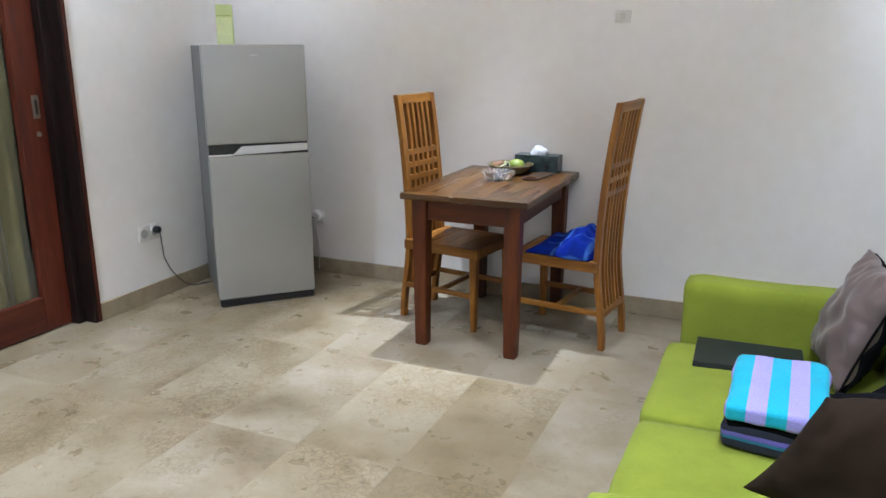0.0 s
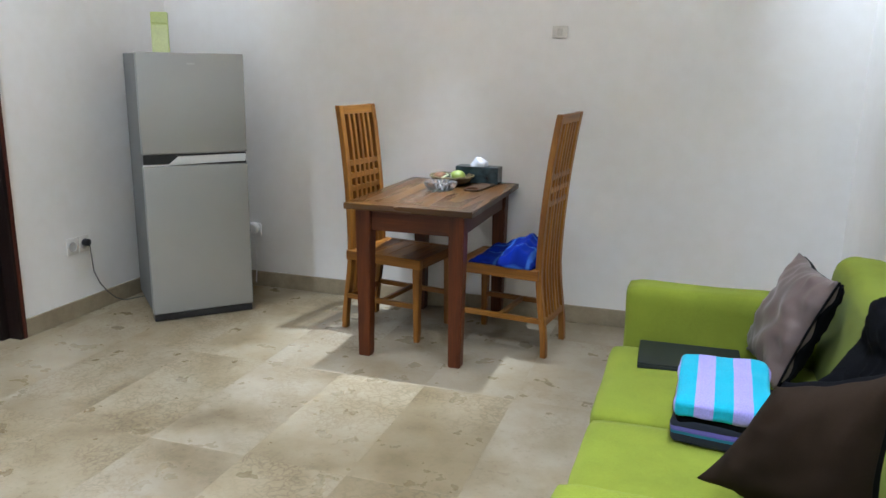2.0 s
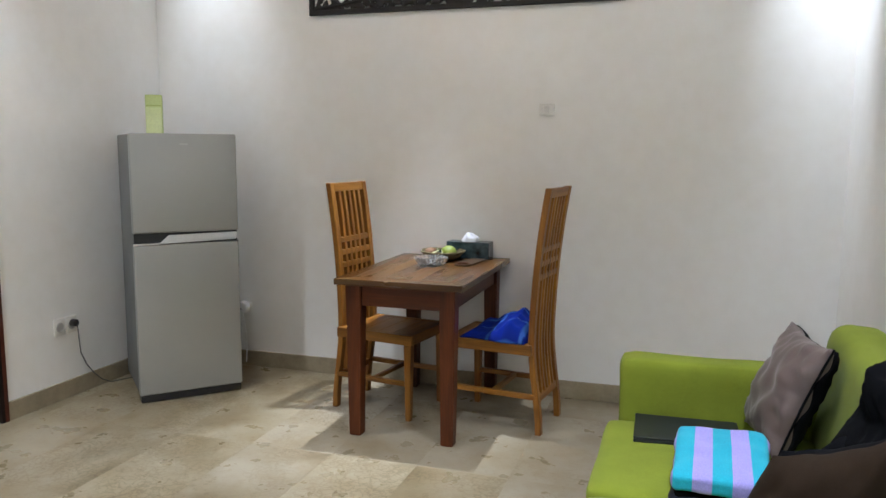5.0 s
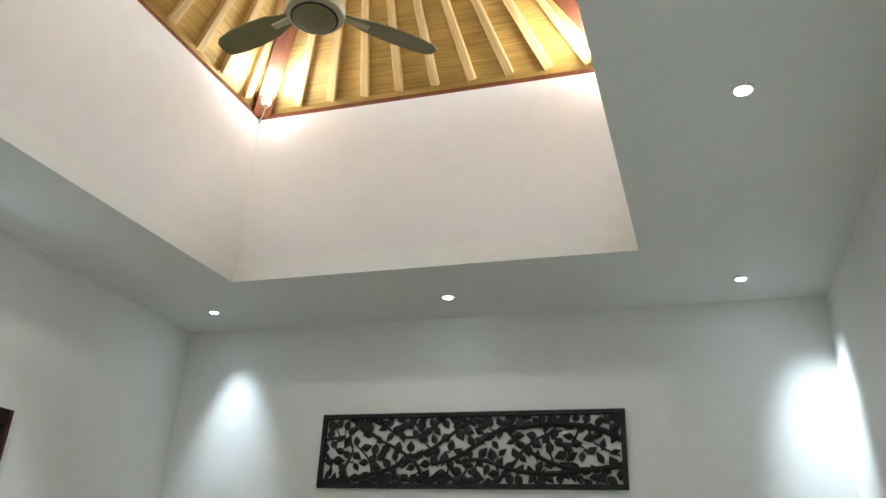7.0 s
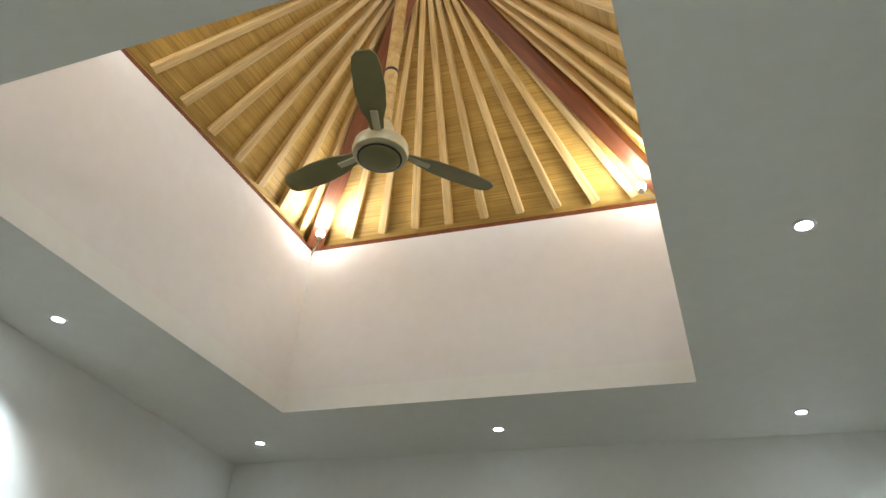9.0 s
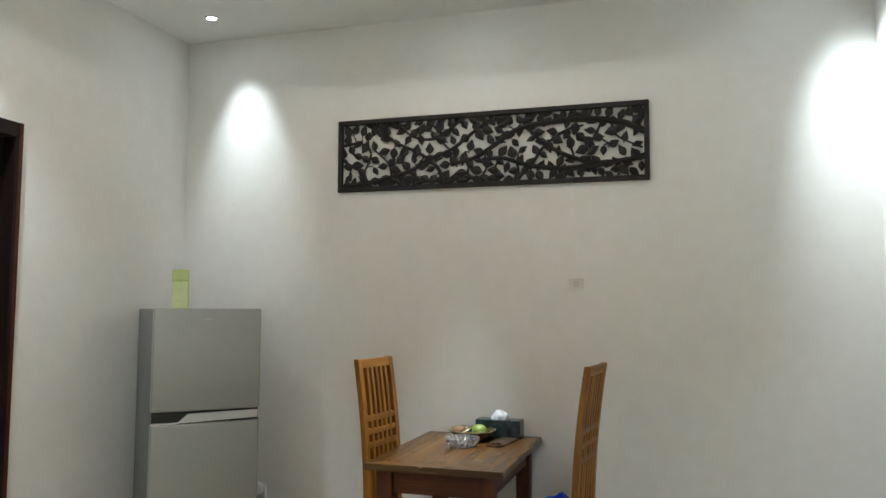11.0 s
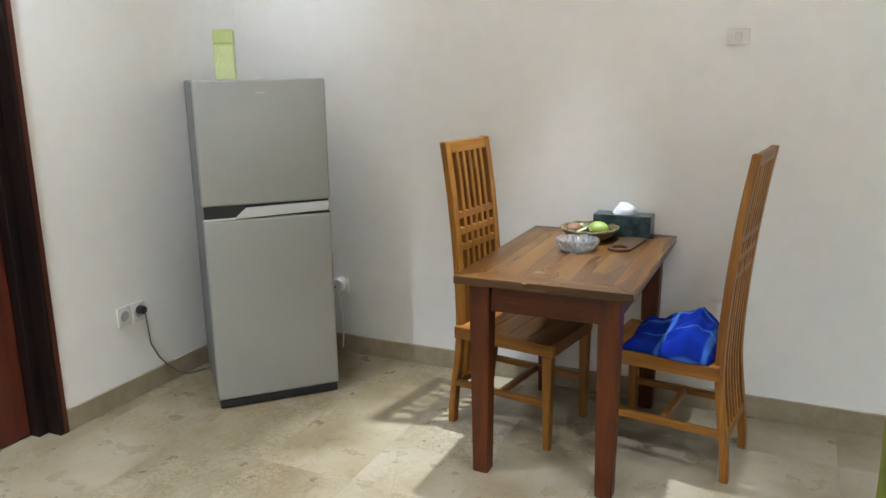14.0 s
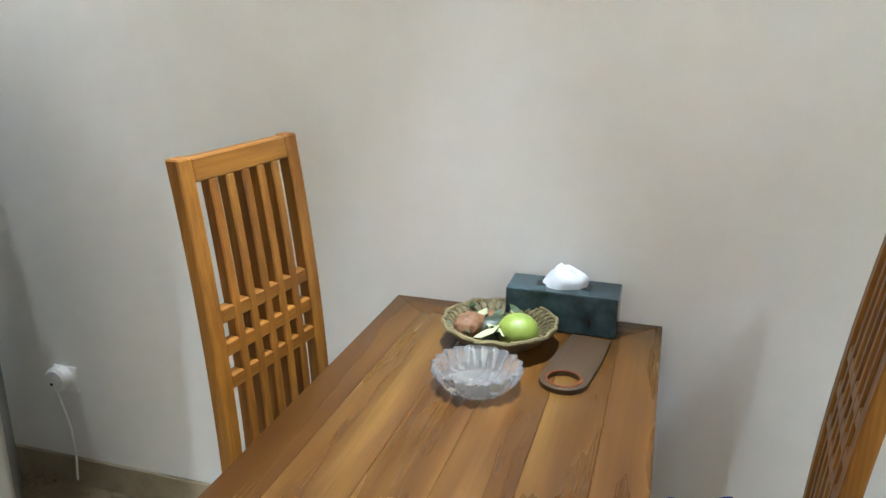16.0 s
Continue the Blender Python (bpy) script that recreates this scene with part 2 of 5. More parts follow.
def plaid():
    m, nodes, links, bsdf = material("blue_plaid_cloth")
    vec = coords(nodes, links, shift=False)
    sep = nodes.new("ShaderNodeSeparateXYZ")
    links.new(vec, sep.inputs[0])
    bands = []
    for axis, period, off in ((0, 0.17, 0.05), (1, 0.15, 0.02)):
        ad, dv, fr = (nodes.new("ShaderNodeMath") for _ in range(3))
        ad.operation, ad.inputs[1].default_value = "ADD", off + 3.0
        dv.operation, dv.inputs[1].default_value, fr.operation = "DIVIDE", period, "FRACT"
        links.new(sep.outputs[axis], ad.inputs[0])
        links.new(ad.outputs[0], dv.inputs[0])
        links.new(dv.outputs[0], fr.inputs[0])
        bands.append(ramp(nodes, links, fr.outputs[0], [(0.0, (0.003, 0.018, 0.25)), (0.40, (0.002, 0.007, 0.09)), (0.44, (0.06, 0.17, 0.45)), (0.50, (0.06, 0.17, 0.45)), (0.54, (0.004, 0.016, 0.17))]))
    col = mixed(nodes, links, bands[0], bands[1], 0.5)
    links.new(col, bsdf.inputs["Base Color"])
    bsdf.inputs["Roughness"].default_value, bsdf.inputs["Specular IOR Level"].default_value = 0.9, 0.1
    bump(nodes, links, bsdf, noise_tex(nodes, links, vec, 300.0, 2), 0.3, 0.001)
    return m


WALL = paint("wall_paint", (0.83, 0.82, 0.79))
CEIL = paint("ceiling_paint", (0.80, 0.80, 0.77), 0.06)
WELLP = paint("well_paint", (0.79, 0.765, 0.76), 0.05)
STONE = travertine("travertine", (1.0, 0.995, 0.98))
STONE2 = travertine("olive_travertine", (0.84, 0.805, 0.71))
STONE3 = travertine("veined_travertine", (0.96, 0.935, 0.86), 0.09)
GROUT = plain("grout", (0.33, 0.285, 0.215), 0.9, spread=0.1)
SKIRT = plain("skirting_stone", (0.30, 0.25, 0.165), 0.45, spread=0.18, scale=9, fine=60)
MAHOG = [wood("mahogany_%d" % a, (0.048, 0.0095, 0.0045), (0.074, 0.0145, 0.0068), (0.104, 0.024, 0.011), a, 0.36, gloss=0.38) for a in range(3)]
JAMBW = [wood("dark_jamb_wood_%d" % a, (0.006, 0.0027, 0.002), (0.010, 0.0043, 0.003), (0.017, 0.007, 0.005), a, 0.5, gloss=0.3) for a in range(3)]
TEAK = [wood("teak_%d" % a, (0.118, 0.040, 0.0058), (0.22, 0.087, 0.0110), (0.33, 0.150, 0.0225), a, 0.40, gloss=0.32) for a in range(3)]
TABLE = [figured("table_wood_%d" % a, a) for a in range(3)]
LEGW = [wood("table_leg_wood_%d" % a, (0.042, 0.0092, 0.0015), (0.078, 0.018, 0.0028), (0.12, 0.031, 0.0050), a, 0.45, gloss=0.28) for a in range(3)]
PINE = wood("rafter_pine", (0.46, 0.28, 0.095), (0.66, 0.455, 0.19), (0.77, 0.575, 0.28), 1, 0.5)
HIP = wood("hip_beam_wood", (0.12, 0.036, 0.013), (0.19, 0.060, 0.021), (0.26, 0.09, 0.034), 1, 0.42)
MAT = matting()
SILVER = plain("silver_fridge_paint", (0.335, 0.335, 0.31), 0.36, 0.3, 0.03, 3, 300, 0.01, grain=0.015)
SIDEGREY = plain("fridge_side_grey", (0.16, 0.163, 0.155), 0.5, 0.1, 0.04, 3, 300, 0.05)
CHROME = plain("satin_chrome", (0.66, 0.66, 0.66), 0.42, 0.7, 0.03, 8, 200, 0.03)
BRASS = plain("worn_brass", (0.20, 0.17, 0.13), 0.5, 0.6, 0.2, 30, 160, 0.2)
BLACK = plain("black_plastic", (0.012, 0.012, 0.013), 0.35, 0, 0.15, 10, 200, 0.1)
PLASTIC = plain("white_plastic", (0.82, 0.81, 0.79), 0.4, 0, 0.03, 9, 200, 0.05)
BEIGE = plain("aged_beige_plastic", (0.69, 0.67, 0.62), 0.45, 0, 0.06, 12, 200, 0.05)
GREYPL = plain("grey_plastic", (0.42, 0.41, 0.39), 0.45, 0, 0.05, 9, 200, 0.05)
GREEN = weave("lime_upholstery", (0.20, 0.24, 0.023), 210, 0.13)
TAUPE = plain("taupe_satin", (0.105, 0.073, 0.064), 0.42, 0, 0.12, 7, 260, 0.3, sheen=0.15)
BROWN = weave("dark_brown_cloth", (0.021, 0.013, 0.008), 240, 0.2, 0.0, 0.5, 0.1)
NAVY = weave("black_cloth", (0.0035, 0.0036, 0.0045), 260, 0.25, 0.0, 0.5, 0.08)
TOWEL = striped("turquoise_lilac_towelling", [(0.0, (0.012, 0.34, 0.46)), (0.25, (0.31, 0.27, 0.62)), (0.75, (0.012, 0.34, 0.46))], 0, 0.1, 0.05)
TOWEL2 = striped("navy_violet_towelling", [(0.0, (0.14, 0.11, 0.42)), (0.13, (0.006, 0.008, 0.018)), (0.84, (0.008, 0.13, 0.20)), (0.95, (0.10, 0.08, 0.33))], 2, 0.08, 0.05)
PLAID = plaid()
LAPTOP = plain("dark_laptop_shell", (0.015, 0.018, 0.022), 0.4, 0.2, 0.1, 9, 220, 0.05)
CARVED = plain("dark_carved_wood", (0.0065, 0.0042, 0.003), 0.62, 0, 0.25, 12, 90, 0.35)
LIMECARD = plain("lime_card", (0.52, 0.61, 0.25), 0.6, 0, 0.05, 9, 160, 0.05)
LIMEBAND = plain("olive_print", (0.30, 0.38, 0.08), 0.6)
CREAM = plain("cream_enamel", (0.50, 0.44, 0.27), 0.35, 0.0, 0.06, 8, 200, 0.04)
OLIVE = plain("olive_blade", (0.19, 0.17, 0.07), 0.45, 0.0, 0.1, 8, 200, 0.05)
CURTAIN = plain("olive_curtain", (0.108, 0.092, 0.030), 0.85, 0, 0.16, 3, 220, 0.3, sheen=0.2)
PANE = glass("window_glass", ior=1.25)
CRYSTAL = glass("cut_glass", (0.95, 0.98, 1.0), 0.0, 1.52)
CRYSTAL.node_tree.nodes["Principled BSDF"].inputs["Transmission Weight"].default_value = 0.94
LENS = glow("lamp_lens", COOL, 14.0)
BULB = glow("uplight_bulb", WARM, 18.0)
BASKET = plain("woven_cane", (0.115, 0.088, 0.033), 0.7, 0, 0.35, 40, 150, 0.6)
LIME = plain("lime_peel", (0.17, 0.22, 0.03), 0.48, 0, 0.12, 20, 120, 0.3)
AVOC = plain("dark_green_peel", (0.02, 0.03, 0.014), 0.5, 0, 0.3, 30, 120, 0.4)
SNAKE = plain("orange_brown_husk", (0.13, 0.058, 0.020), 0.7, 0, 0.6, 60, 150, 0.6)
PETAL = plain("pale_petal", (0.30, 0.31, 0.17), 0.6, 0, 0.15, 30, 120, 0.2)
LEAFG = plain("green_leaf", (0.030, 0.052, 0.014), 0.55, 0, 0.3, 30, 120, 0.2)
TISSUEBOX = plain("dark_teal_lacquer", (0.026, 0.046, 0.052), 0.2, 0, 0.75, 20, 110, 0.15)
TISSUE = plain("white_tissue", (0.70, 0.72, 0.76), 0.9, 0, 0.02, 12, 200, 0.1)
LEATHER = wood("dark_paddle_wood", (0.028, 0.016, 0.007), (0.048, 0.028, 0.013), (0.075, 0.042, 0.019), 1, 0.4)
# Near-black in place of the darkness behind the curtain.
DARKWALL = plain("unlit_backing", (0.05, 0.05, 0.045), 0.9)


# ---- mesh helpers ----
def block(bm, x0, x1, y0, y1, z0, z1, bevel=0.0, segs=2):
    m = Matrix.Translation(((x0 + x1) / 2, (y0 + y1) / 2, (z0 + z1) / 2)) @ Matrix.Diagonal((x1 - x0, y1 - y0, z1 - z0, 1))
    vs = bmesh.ops.create_cube(bm, size=1, matrix=m)["verts"]
    if bevel:
        es = {e for v in vs for e in v.link_edges}
        bmesh.ops.bevel(bm, geom=list(es), offset=bevel, segments=segs, profile=0.6, affect="EDGES")
    return bm


def box(*args, **kw):
    return block(bmesh.new(), *args, **kw)


def tube(bm, points, radius, sides=8, flat=1.0, cap=True):
    """A round bar along points; radius is a number or one for each point."""
    pts = [Vector(p) for p in points]
    rings = []
    for i, p in enumerate(pts):
        d = (pts[min(i + 1, len(pts) - 1)] - pts[max(i - 1, 0)]).normalized()
        side = d.cross(Vector((0, 0, 1)))
        side = side.normalized() if side.length > 1e-3 else Vector((1, 0, 0))
        up = side.cross(d).normalized()
        r = radius[i] if isinstance(radius, (list, tuple)) else radius
        rings.append([bm.verts.new(p + side * (r * math.cos(a)) + up * (r * flat * math.sin(a))) for a in (2 * math.pi * k / sides for k in range(sides))])
    for a, b in zip(rings, rings[1:]):
        for k in range(sides):
            bm.faces.new((a[k], a[(k + 1) % sides], b[(k + 1) % sides], b[k]))
    if cap:
        bm.faces.new(rings[0][::-1])
        bm.faces.new(rings[-1])
    return bm


def lathe(bm, profile, sides=32, wave=None, origin=(0, 0, 0), cap=True):
    """A turned shape from (radius, height) pairs; wave(angle, i) scales the radius."""
    rings = []
    for i, (r, z) in enumerate(profile):
        ring = []
        for k in range(sides):
            a = 2 * math.pi * k / sides
            rr = r * (wave(a, i) if wave else 1)
            ring.append(bm.verts.new((origin[0] + rr * math.cos(a), origin[1] + rr * math.sin(a), origin[2] + z)))
        rings.append(ring)
    for a, b in zip(rings, rings[1:]):
        for k in range(sides):
            bm.faces.new((a[k], a[(k + 1) % sides], b[(k + 1) % sides], b[k]))
    if cap:
        bm.faces.new(rings[0][::-1])
        bm.faces.new(rings[-1])
    return bm


def soft_block(size, r, cuts=10, bulge=0.0, rough=0.0, seed=0.0, scale=6.0):
    """An upholstered block, centred, with rounded edges, a crowned face and uneven padding."""
    bm = bmesh.new()
    bmesh.ops.create_cube(bm, size=1)
    bmesh.ops.subdivide_edges(bm, edges=bm.edges[:], cuts=cuts, use_grid_fill=True)
    hx, hy, hz = (s / 2 for s in size)
    for v in bm.verts:
        p = Vector((v.co.x * size[0], v.co.y * size[1], v.co.z * size[2]))
        q = Vector((max(-hx + r, min(hx - r, p.x)), max(-hy + r, min(hy - r, p.y)), max(-hz + r, min(hz - r, p.z))))
        d = p - q
        n = d.normalized() if d.length > 1e-6 else Vector((0, 0, 0))
        p = q + n * min(r, d.length) if d.length > 1e-6 else p
        u, w = v.co.x * 2, v.co.y * 2
        if bulge:
            p.z += bulge * (1 - u * u) * (1 - w * w) * (1 if v.co.z > 0 else -0.2)
        if rough:
            p += n * rough * noise.noise(p * scale + Vector((seed, seed * 2, 0)))
        v.co = p
    return bm


def cushion(w, h, t, seed=0.0, n=22, rough=0.016, quad=None):
    """A scatter cushion, lying in x and y, thick in z, with drawn-in sides and pointed corners."""
    bm = bmesh.new()
    if quad:
        qa, qb, qc, qd = (Vector(p) for p in quad)
        nrm = (qc - qa).cross(qd - qb).normalized()

    def place(x, y, z):
        if not quad:
            return (x, y, z)
        f, g = x / w + 0.5, y / h + 0.5
        return qa.lerp(qb, f).lerp(qd.lerp(qc, f), g) + nrm * z

    layers = []
    for s in (1, -1):
        grid = []
        for i in range(n + 1):
            row = []
            for j in range(n + 1):
                u, v = 2 * i / n - 1, 2 * j / n - 1
                k = max(0.0, (1 - abs(u) ** 2.6) * (1 - abs(v) ** 2.6)) ** 0.55
                x = u * w / 2 * (1 - 0.09 * (1 - v * v) * abs(u))
                y = v * h / 2 * (1 - 0.09 * (1 - u * u) * abs(v))
                z = s * (t / 2 * k + 0.004)
                z += s * k * rough * noise.noise(Vector((u * 2.2 + seed, v * 2.2, s * 3 + seed)))
                z += s * 0.0045 * k ** 0.5 * max(abs(u), abs(v)) ** 2 * math.sin(26 * (v if abs(u) > abs(v) else u) + seed + 2 * noise.noise(Vector((u * 3, v * 3, seed))))
                edge = max(abs(u), abs(v)) ** 3
                z += edge * 0.4 * rough * math.sin(9 * (u + v) + seed)
                row.append(bm.verts.new(place(x, y, z)))
            grid.append(row)
        layers.append(grid)
        for i in range(n):
            for j in range(n):
                f = (grid[i][j], grid[i + 1][j], grid[i + 1][j + 1], grid[i][j + 1])
                bm.faces.new(f if s > 0 else f[::-1])
    a, b = layers
    rim = [(i, 0) for i in range(n)] + [(n, j) for j in range(n)] + [(i, n) for i in range(n, 0, -1)] + [(0, j) for j in range(n, 0, -1)]
    for p, q in zip(rim, rim[1:] + rim[:1]):
        bm.faces.new((a[p[0]][p[1]], b[p[0]][p[1]], b[q[0]][q[1]], a[q[0]][q[1]]))
    return bm


def mesh_of(name, bm, mat, smooth=False):
    bmesh.ops.recalc_face_normals(bm, faces=bm.faces[:])
    me = bpy.data.meshes.new(name)
    bm.to_mesh(me)
    bm.free()
    me.materials.append(mat)
    if smooth:
        me.shade_smooth()
        if smooth != "all":
            me.set_sharp_from_angle(angle=radians(38))
    return me


def part(name, bm, mat, parent=None, label="", smooth=False):
    ob = new(name, mesh_of(name, bm, mat, smooth))
    ob.parent = parent
    return tagged(ob, label)


def piece(name, me, parent, m=None):
    """One more object on a shared mesh, as a part of parent."""
    ob = new(name, me)
    ob.parent = parent
    if m is not None:
        ob.matrix_basis = m
    return ob


def thing(name, m, label, category, group="", kind=""):
    ob = new(name)
    ob.empty_display_size = 0.1
    ob.matrix_basis = m
    return tagged(ob, label, category, group, kind)


def axes(origin, x, y):
    """The pose with its x axis along x and its y axis as near y as can be."""
    x = Vector(x).normalized()
    z = x.cross(Vector(y)).normalized()
    y = z.cross(x)
    m = Matrix((x, y, z)).transposed().to_4x4()
    return Matrix.Translation(origin) @ m


# ---- the room's shell ----
def setting(name, bm, mat, label, category):
    return tagged(part(name, bm, mat), label, category, kind="structure")


setting("wall_north", box(WEST - 0.2, EAST + 0.2, NORTH, NORTH + 0.2, -0.1, H), WALL, "tall off-white painted plaster wall behind the dining table", "wall")
setting("wall_east", box(EAST, EAST + 0.2, SOUTH, NORTH, -0.1, H), WALL, "off-white painted plaster wall behind the green sofa", "wall")
setting("wall_south", box(WEST - 0.2, EAST + 0.2, SOUTH - 0.2, SOUTH, -0.1, H), WALL, "plain off-white painted plaster wall", "wall")
DOOR_Y0, DOOR_Y1, DOOR_Z = 0.72, 2.69, 2.27
bm = box(WEST - 0.2, WEST, DOOR_Y1, NORTH, -0.1, H)
block(bm, WEST - 0.2, WEST, SOUTH, DOOR_Y0, -0.1, H)
block(bm, WEST - 0.2, WEST, DOOR_Y0, DOOR_Y1, DOOR_Z, H)
setting("wall_west", bm, WALL, "off-white painted plaster wall with a sliding door opening", "wall")
# Unseen backing added behind the curtain; its colour carries the dark.
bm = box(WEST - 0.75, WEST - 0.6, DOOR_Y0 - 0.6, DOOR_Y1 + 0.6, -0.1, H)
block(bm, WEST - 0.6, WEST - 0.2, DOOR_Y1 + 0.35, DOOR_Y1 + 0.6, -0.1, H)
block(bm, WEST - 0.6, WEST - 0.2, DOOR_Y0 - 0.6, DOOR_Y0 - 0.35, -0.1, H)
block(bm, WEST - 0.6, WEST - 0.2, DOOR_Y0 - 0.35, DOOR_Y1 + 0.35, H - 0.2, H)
setting("wall_outside", bm, DARKWALL, "added near-black backing for the unlit space behind the curtain", "wall")

# ceiling: a slab round the light well
bm = bmesh.new()
outer = [(WEST, NORTH), (EAST, NORTH), (EAST, SOUTH), (WEST, SOUTH)]
low_o, low_i = ([bm.verts.new((*p, H)) for p in ring] for ring in (outer, WELL))
top_o, top_i = ([bm.verts.new((*p, H + 0.12)) for p in ring] for ring in (outer, WELL))
for k in range(4):
    j = (k + 1) % 4
    bm.faces.new((low_o[k], low_o[j], low_i[j], low_i[k]))
    bm.faces.new((top_o[k], top_i[k], top_i[j], top_o[j]))
    bm.faces.new((low_i[k], low_i[j], top_i[j], top_i[k]))
    bm.faces.new((low_o[j], low_o[k], top_o[k], top_o[j]))
setting("ceiling", bm, CEIL, "flat white plasterboard ceiling with a square opening", "ceiling")

# light well: four plastered cheeks above the ceiling
for k, side in enumerate(("north", "east", "south", "west")):
    a, b = Vector(WELL[k]), Vector(WELL[(k + 1) % 4])
    out = Vector((-(b - a).y, (b - a).x)).normalized() * 0.1
    run = (b - a).normalized() * (0.1 if k in (0, 2) else 0.0)
    ring = [a - run, b + run, b + run + out, a - run + out]
    bm = bmesh.new()
    lo, hi = [bm.verts.new((*p, H + 0.12)) for p in ring], [bm.verts.new((*p, TOP)) for p in ring]
    bm.faces.new(lo[::-1])
    bm.faces.new(hi)
    for i in range(4):
        bm.faces.new((lo[i], lo[(i + 1) % 4], hi[(i + 1) % 4], hi[i]))
    setting("well_wall_" + side, bm, WELLP, "pinkish white plastered cheek of the light well", "wall")

# skirting
bm = box(WEST + 0.012, EAST - 0.012, NORTH - 0.012, NORTH, 0, 0.095, bevel=0.002, segs=1)
setting("baseboard_north", bm, SKIRT, "beige stone skirting along the tall wall", "baseboard")
setting("baseboard_west", box(WEST, WEST + 0.012, DOOR_Y1 + 0.002, NORTH, 0, 0.095, bevel=0.002, segs=1), SKIRT, "beige stone skirting beside the sliding door", "baseboard")
setting("baseboard_east", box(EAST - 0.012, EAST, SOUTH, NORTH, 0, 0.095, bevel=0.002, segs=1), SKIRT, "beige stone skirting behind the sofa", "baseboard")
setting("baseboard_south", box(WEST + 0.012, EAST - 0.012, SOUTH, SOUTH + 0.012, 0, 0.095, bevel=0.002, segs=1), SKIRT, "beige stone skirting", "baseboard")

# ---- roof over the well: matting on fanned rafters, hip beams, apex block ----
roof = thing("roof", Matrix.Translation((0, 0, 0)), "pyramid roof of bamboo matting on fanned pale rafters", "roof", kind="structure")
APB = 0.13     # half width of the apex block
eave = [Vector((*p, TOP + 0.10)) for p in WELL]
head = [APEX + Vector((sx * APB, sy * APB, 0.03)) for sx, sy in ((-1, 1), (1, 1), (1, -1), (-1, -1))]
for k in range(4):
    a, b, c, d = eave[k], eave[(k + 1) % 4], head[(k + 1) % 4], head[k]
    m = axes(a, b - a, (c + d) / 2 - (a + b) / 2)
    inv = m.inverted()
    flat = [inv @ (p + (p - APEX) * e) for p, e in ((a, 0.12), (b, 0.12), (c, 0.0), (d, 0.0))]
    updir = 1 if (m.to_3x3() @ Vector((0, 0, 1))).z > 0 else -1
    bm = bmesh.new()
    lo = [bm.verts.new((p.x, p.y, 0)) for p in flat]
    hi = [bm.verts.new((p.x, p.y, 0.03 * updir)) for p in flat]
    bm.faces.new(lo)
    bm.faces.new(hi[::-1])
    for i in range(4):
        bm.faces.new((lo[i], hi[i], hi[(i + 1) % 4], lo[(i + 1) % 4]))
    mat_ob = part("matting", bm, MAT, roof, "golden bamboo matting")
    mat_ob.matrix_basis = m
    # rafters
    first, gap = ((0.020, 0.0985), (0.028, 0.0943), (0.028, 0.0943), (-0.013, 0.0945))[k]
    for i in range(11):
        f = first + gap * i
        foot, tip = a.lerp(b, f), d.lerp(c, 0.04 + 0.92 * f)
        if f < 0.06 or f > 0.94:
            continue
        length = (tip - foot).length
        rm = axes(foot, (tip - foot).cross(m.to_3x3() @ Vector((0, 0, 1))), tip - foot)
        s = -0.0405 if (rm.to_3x3() @ Vector((0, 0, 1))).z > 0 else 0.0405
        bm = bmesh.new()
        w0, w1 = 0.024, 0.014
        z0, z1 = sorted((s, s * 0.04))
        vs = [bm.verts.new(p) for p in ((-w0, -0.02, z0), (w0, -0.02, z0), (w1, length, z0), (-w1, length, z0), (-w0, -0.02, z1), (w0, -0.02, z1), (w1, length, z1), (-w1, length, z1))]
        for f4 in ((0, 1, 2, 3), (7, 6, 5, 4), (0, 4, 5, 1), (1, 5, 6, 2), (2, 6, 7, 3), (3, 7, 4, 0)):
            bm.faces.new([vs[q] for q in f4])
        bmesh.ops.bevel(bm, geom=bm.edges[:], offset=0.003, segments=1, affect="EDGES")
        raf = part("rafter", bm, PINE, roof, "pale pine rafter")
        raf.matrix_basis = rm
for k in range(4):
    foot, tip = eave[k] + Vector((0, 0, -0.045)), head[k] + Vector((0, 0, -0.05))
    hm = axes(foot, (tip - foot).cross(Vector((0, 0, 1))), tip - foot)
    bm = box(-0.05, 0.05, 0.0, (tip - foot).length, -0.055, 0.045, bevel=0.005)
    hip = part("hip_beam", bm, HIP, roof, "red-brown hip beam")
    hip.matrix_basis = hm
part("apex_block", box(APEX.x - APB, APEX.x + APB, APEX.y - APB, APEX.y + APB, APEX.z - 0.06, APEX.z + 0.08, bevel=0.006), HIP, roof, "red-brown apex block")
for k in range(4):
    a, b = eave[k], eave[(k + 1) % 4]
    tm = axes(Vector((a.x, a.y, TOP)), b - a, Vector((-(b - a).y, (b - a).x, 0)))
    bm = box(0.0, (b - a).length, 0.003, 0.06, 0.0, 0.034, bevel=0.003, segs=1)
    tr = part("wall_plate", bm, HIP, roof, "thin brown wall plate")
    tr.matrix_basis = tm if (tm.to_3x3() @ Vector((0, 0, 1))).z > 0 else tm @ pose(0, 0, 0.038, 180, 0, 0) @ Matrix.Diagonal((1, -1, 1, 1))
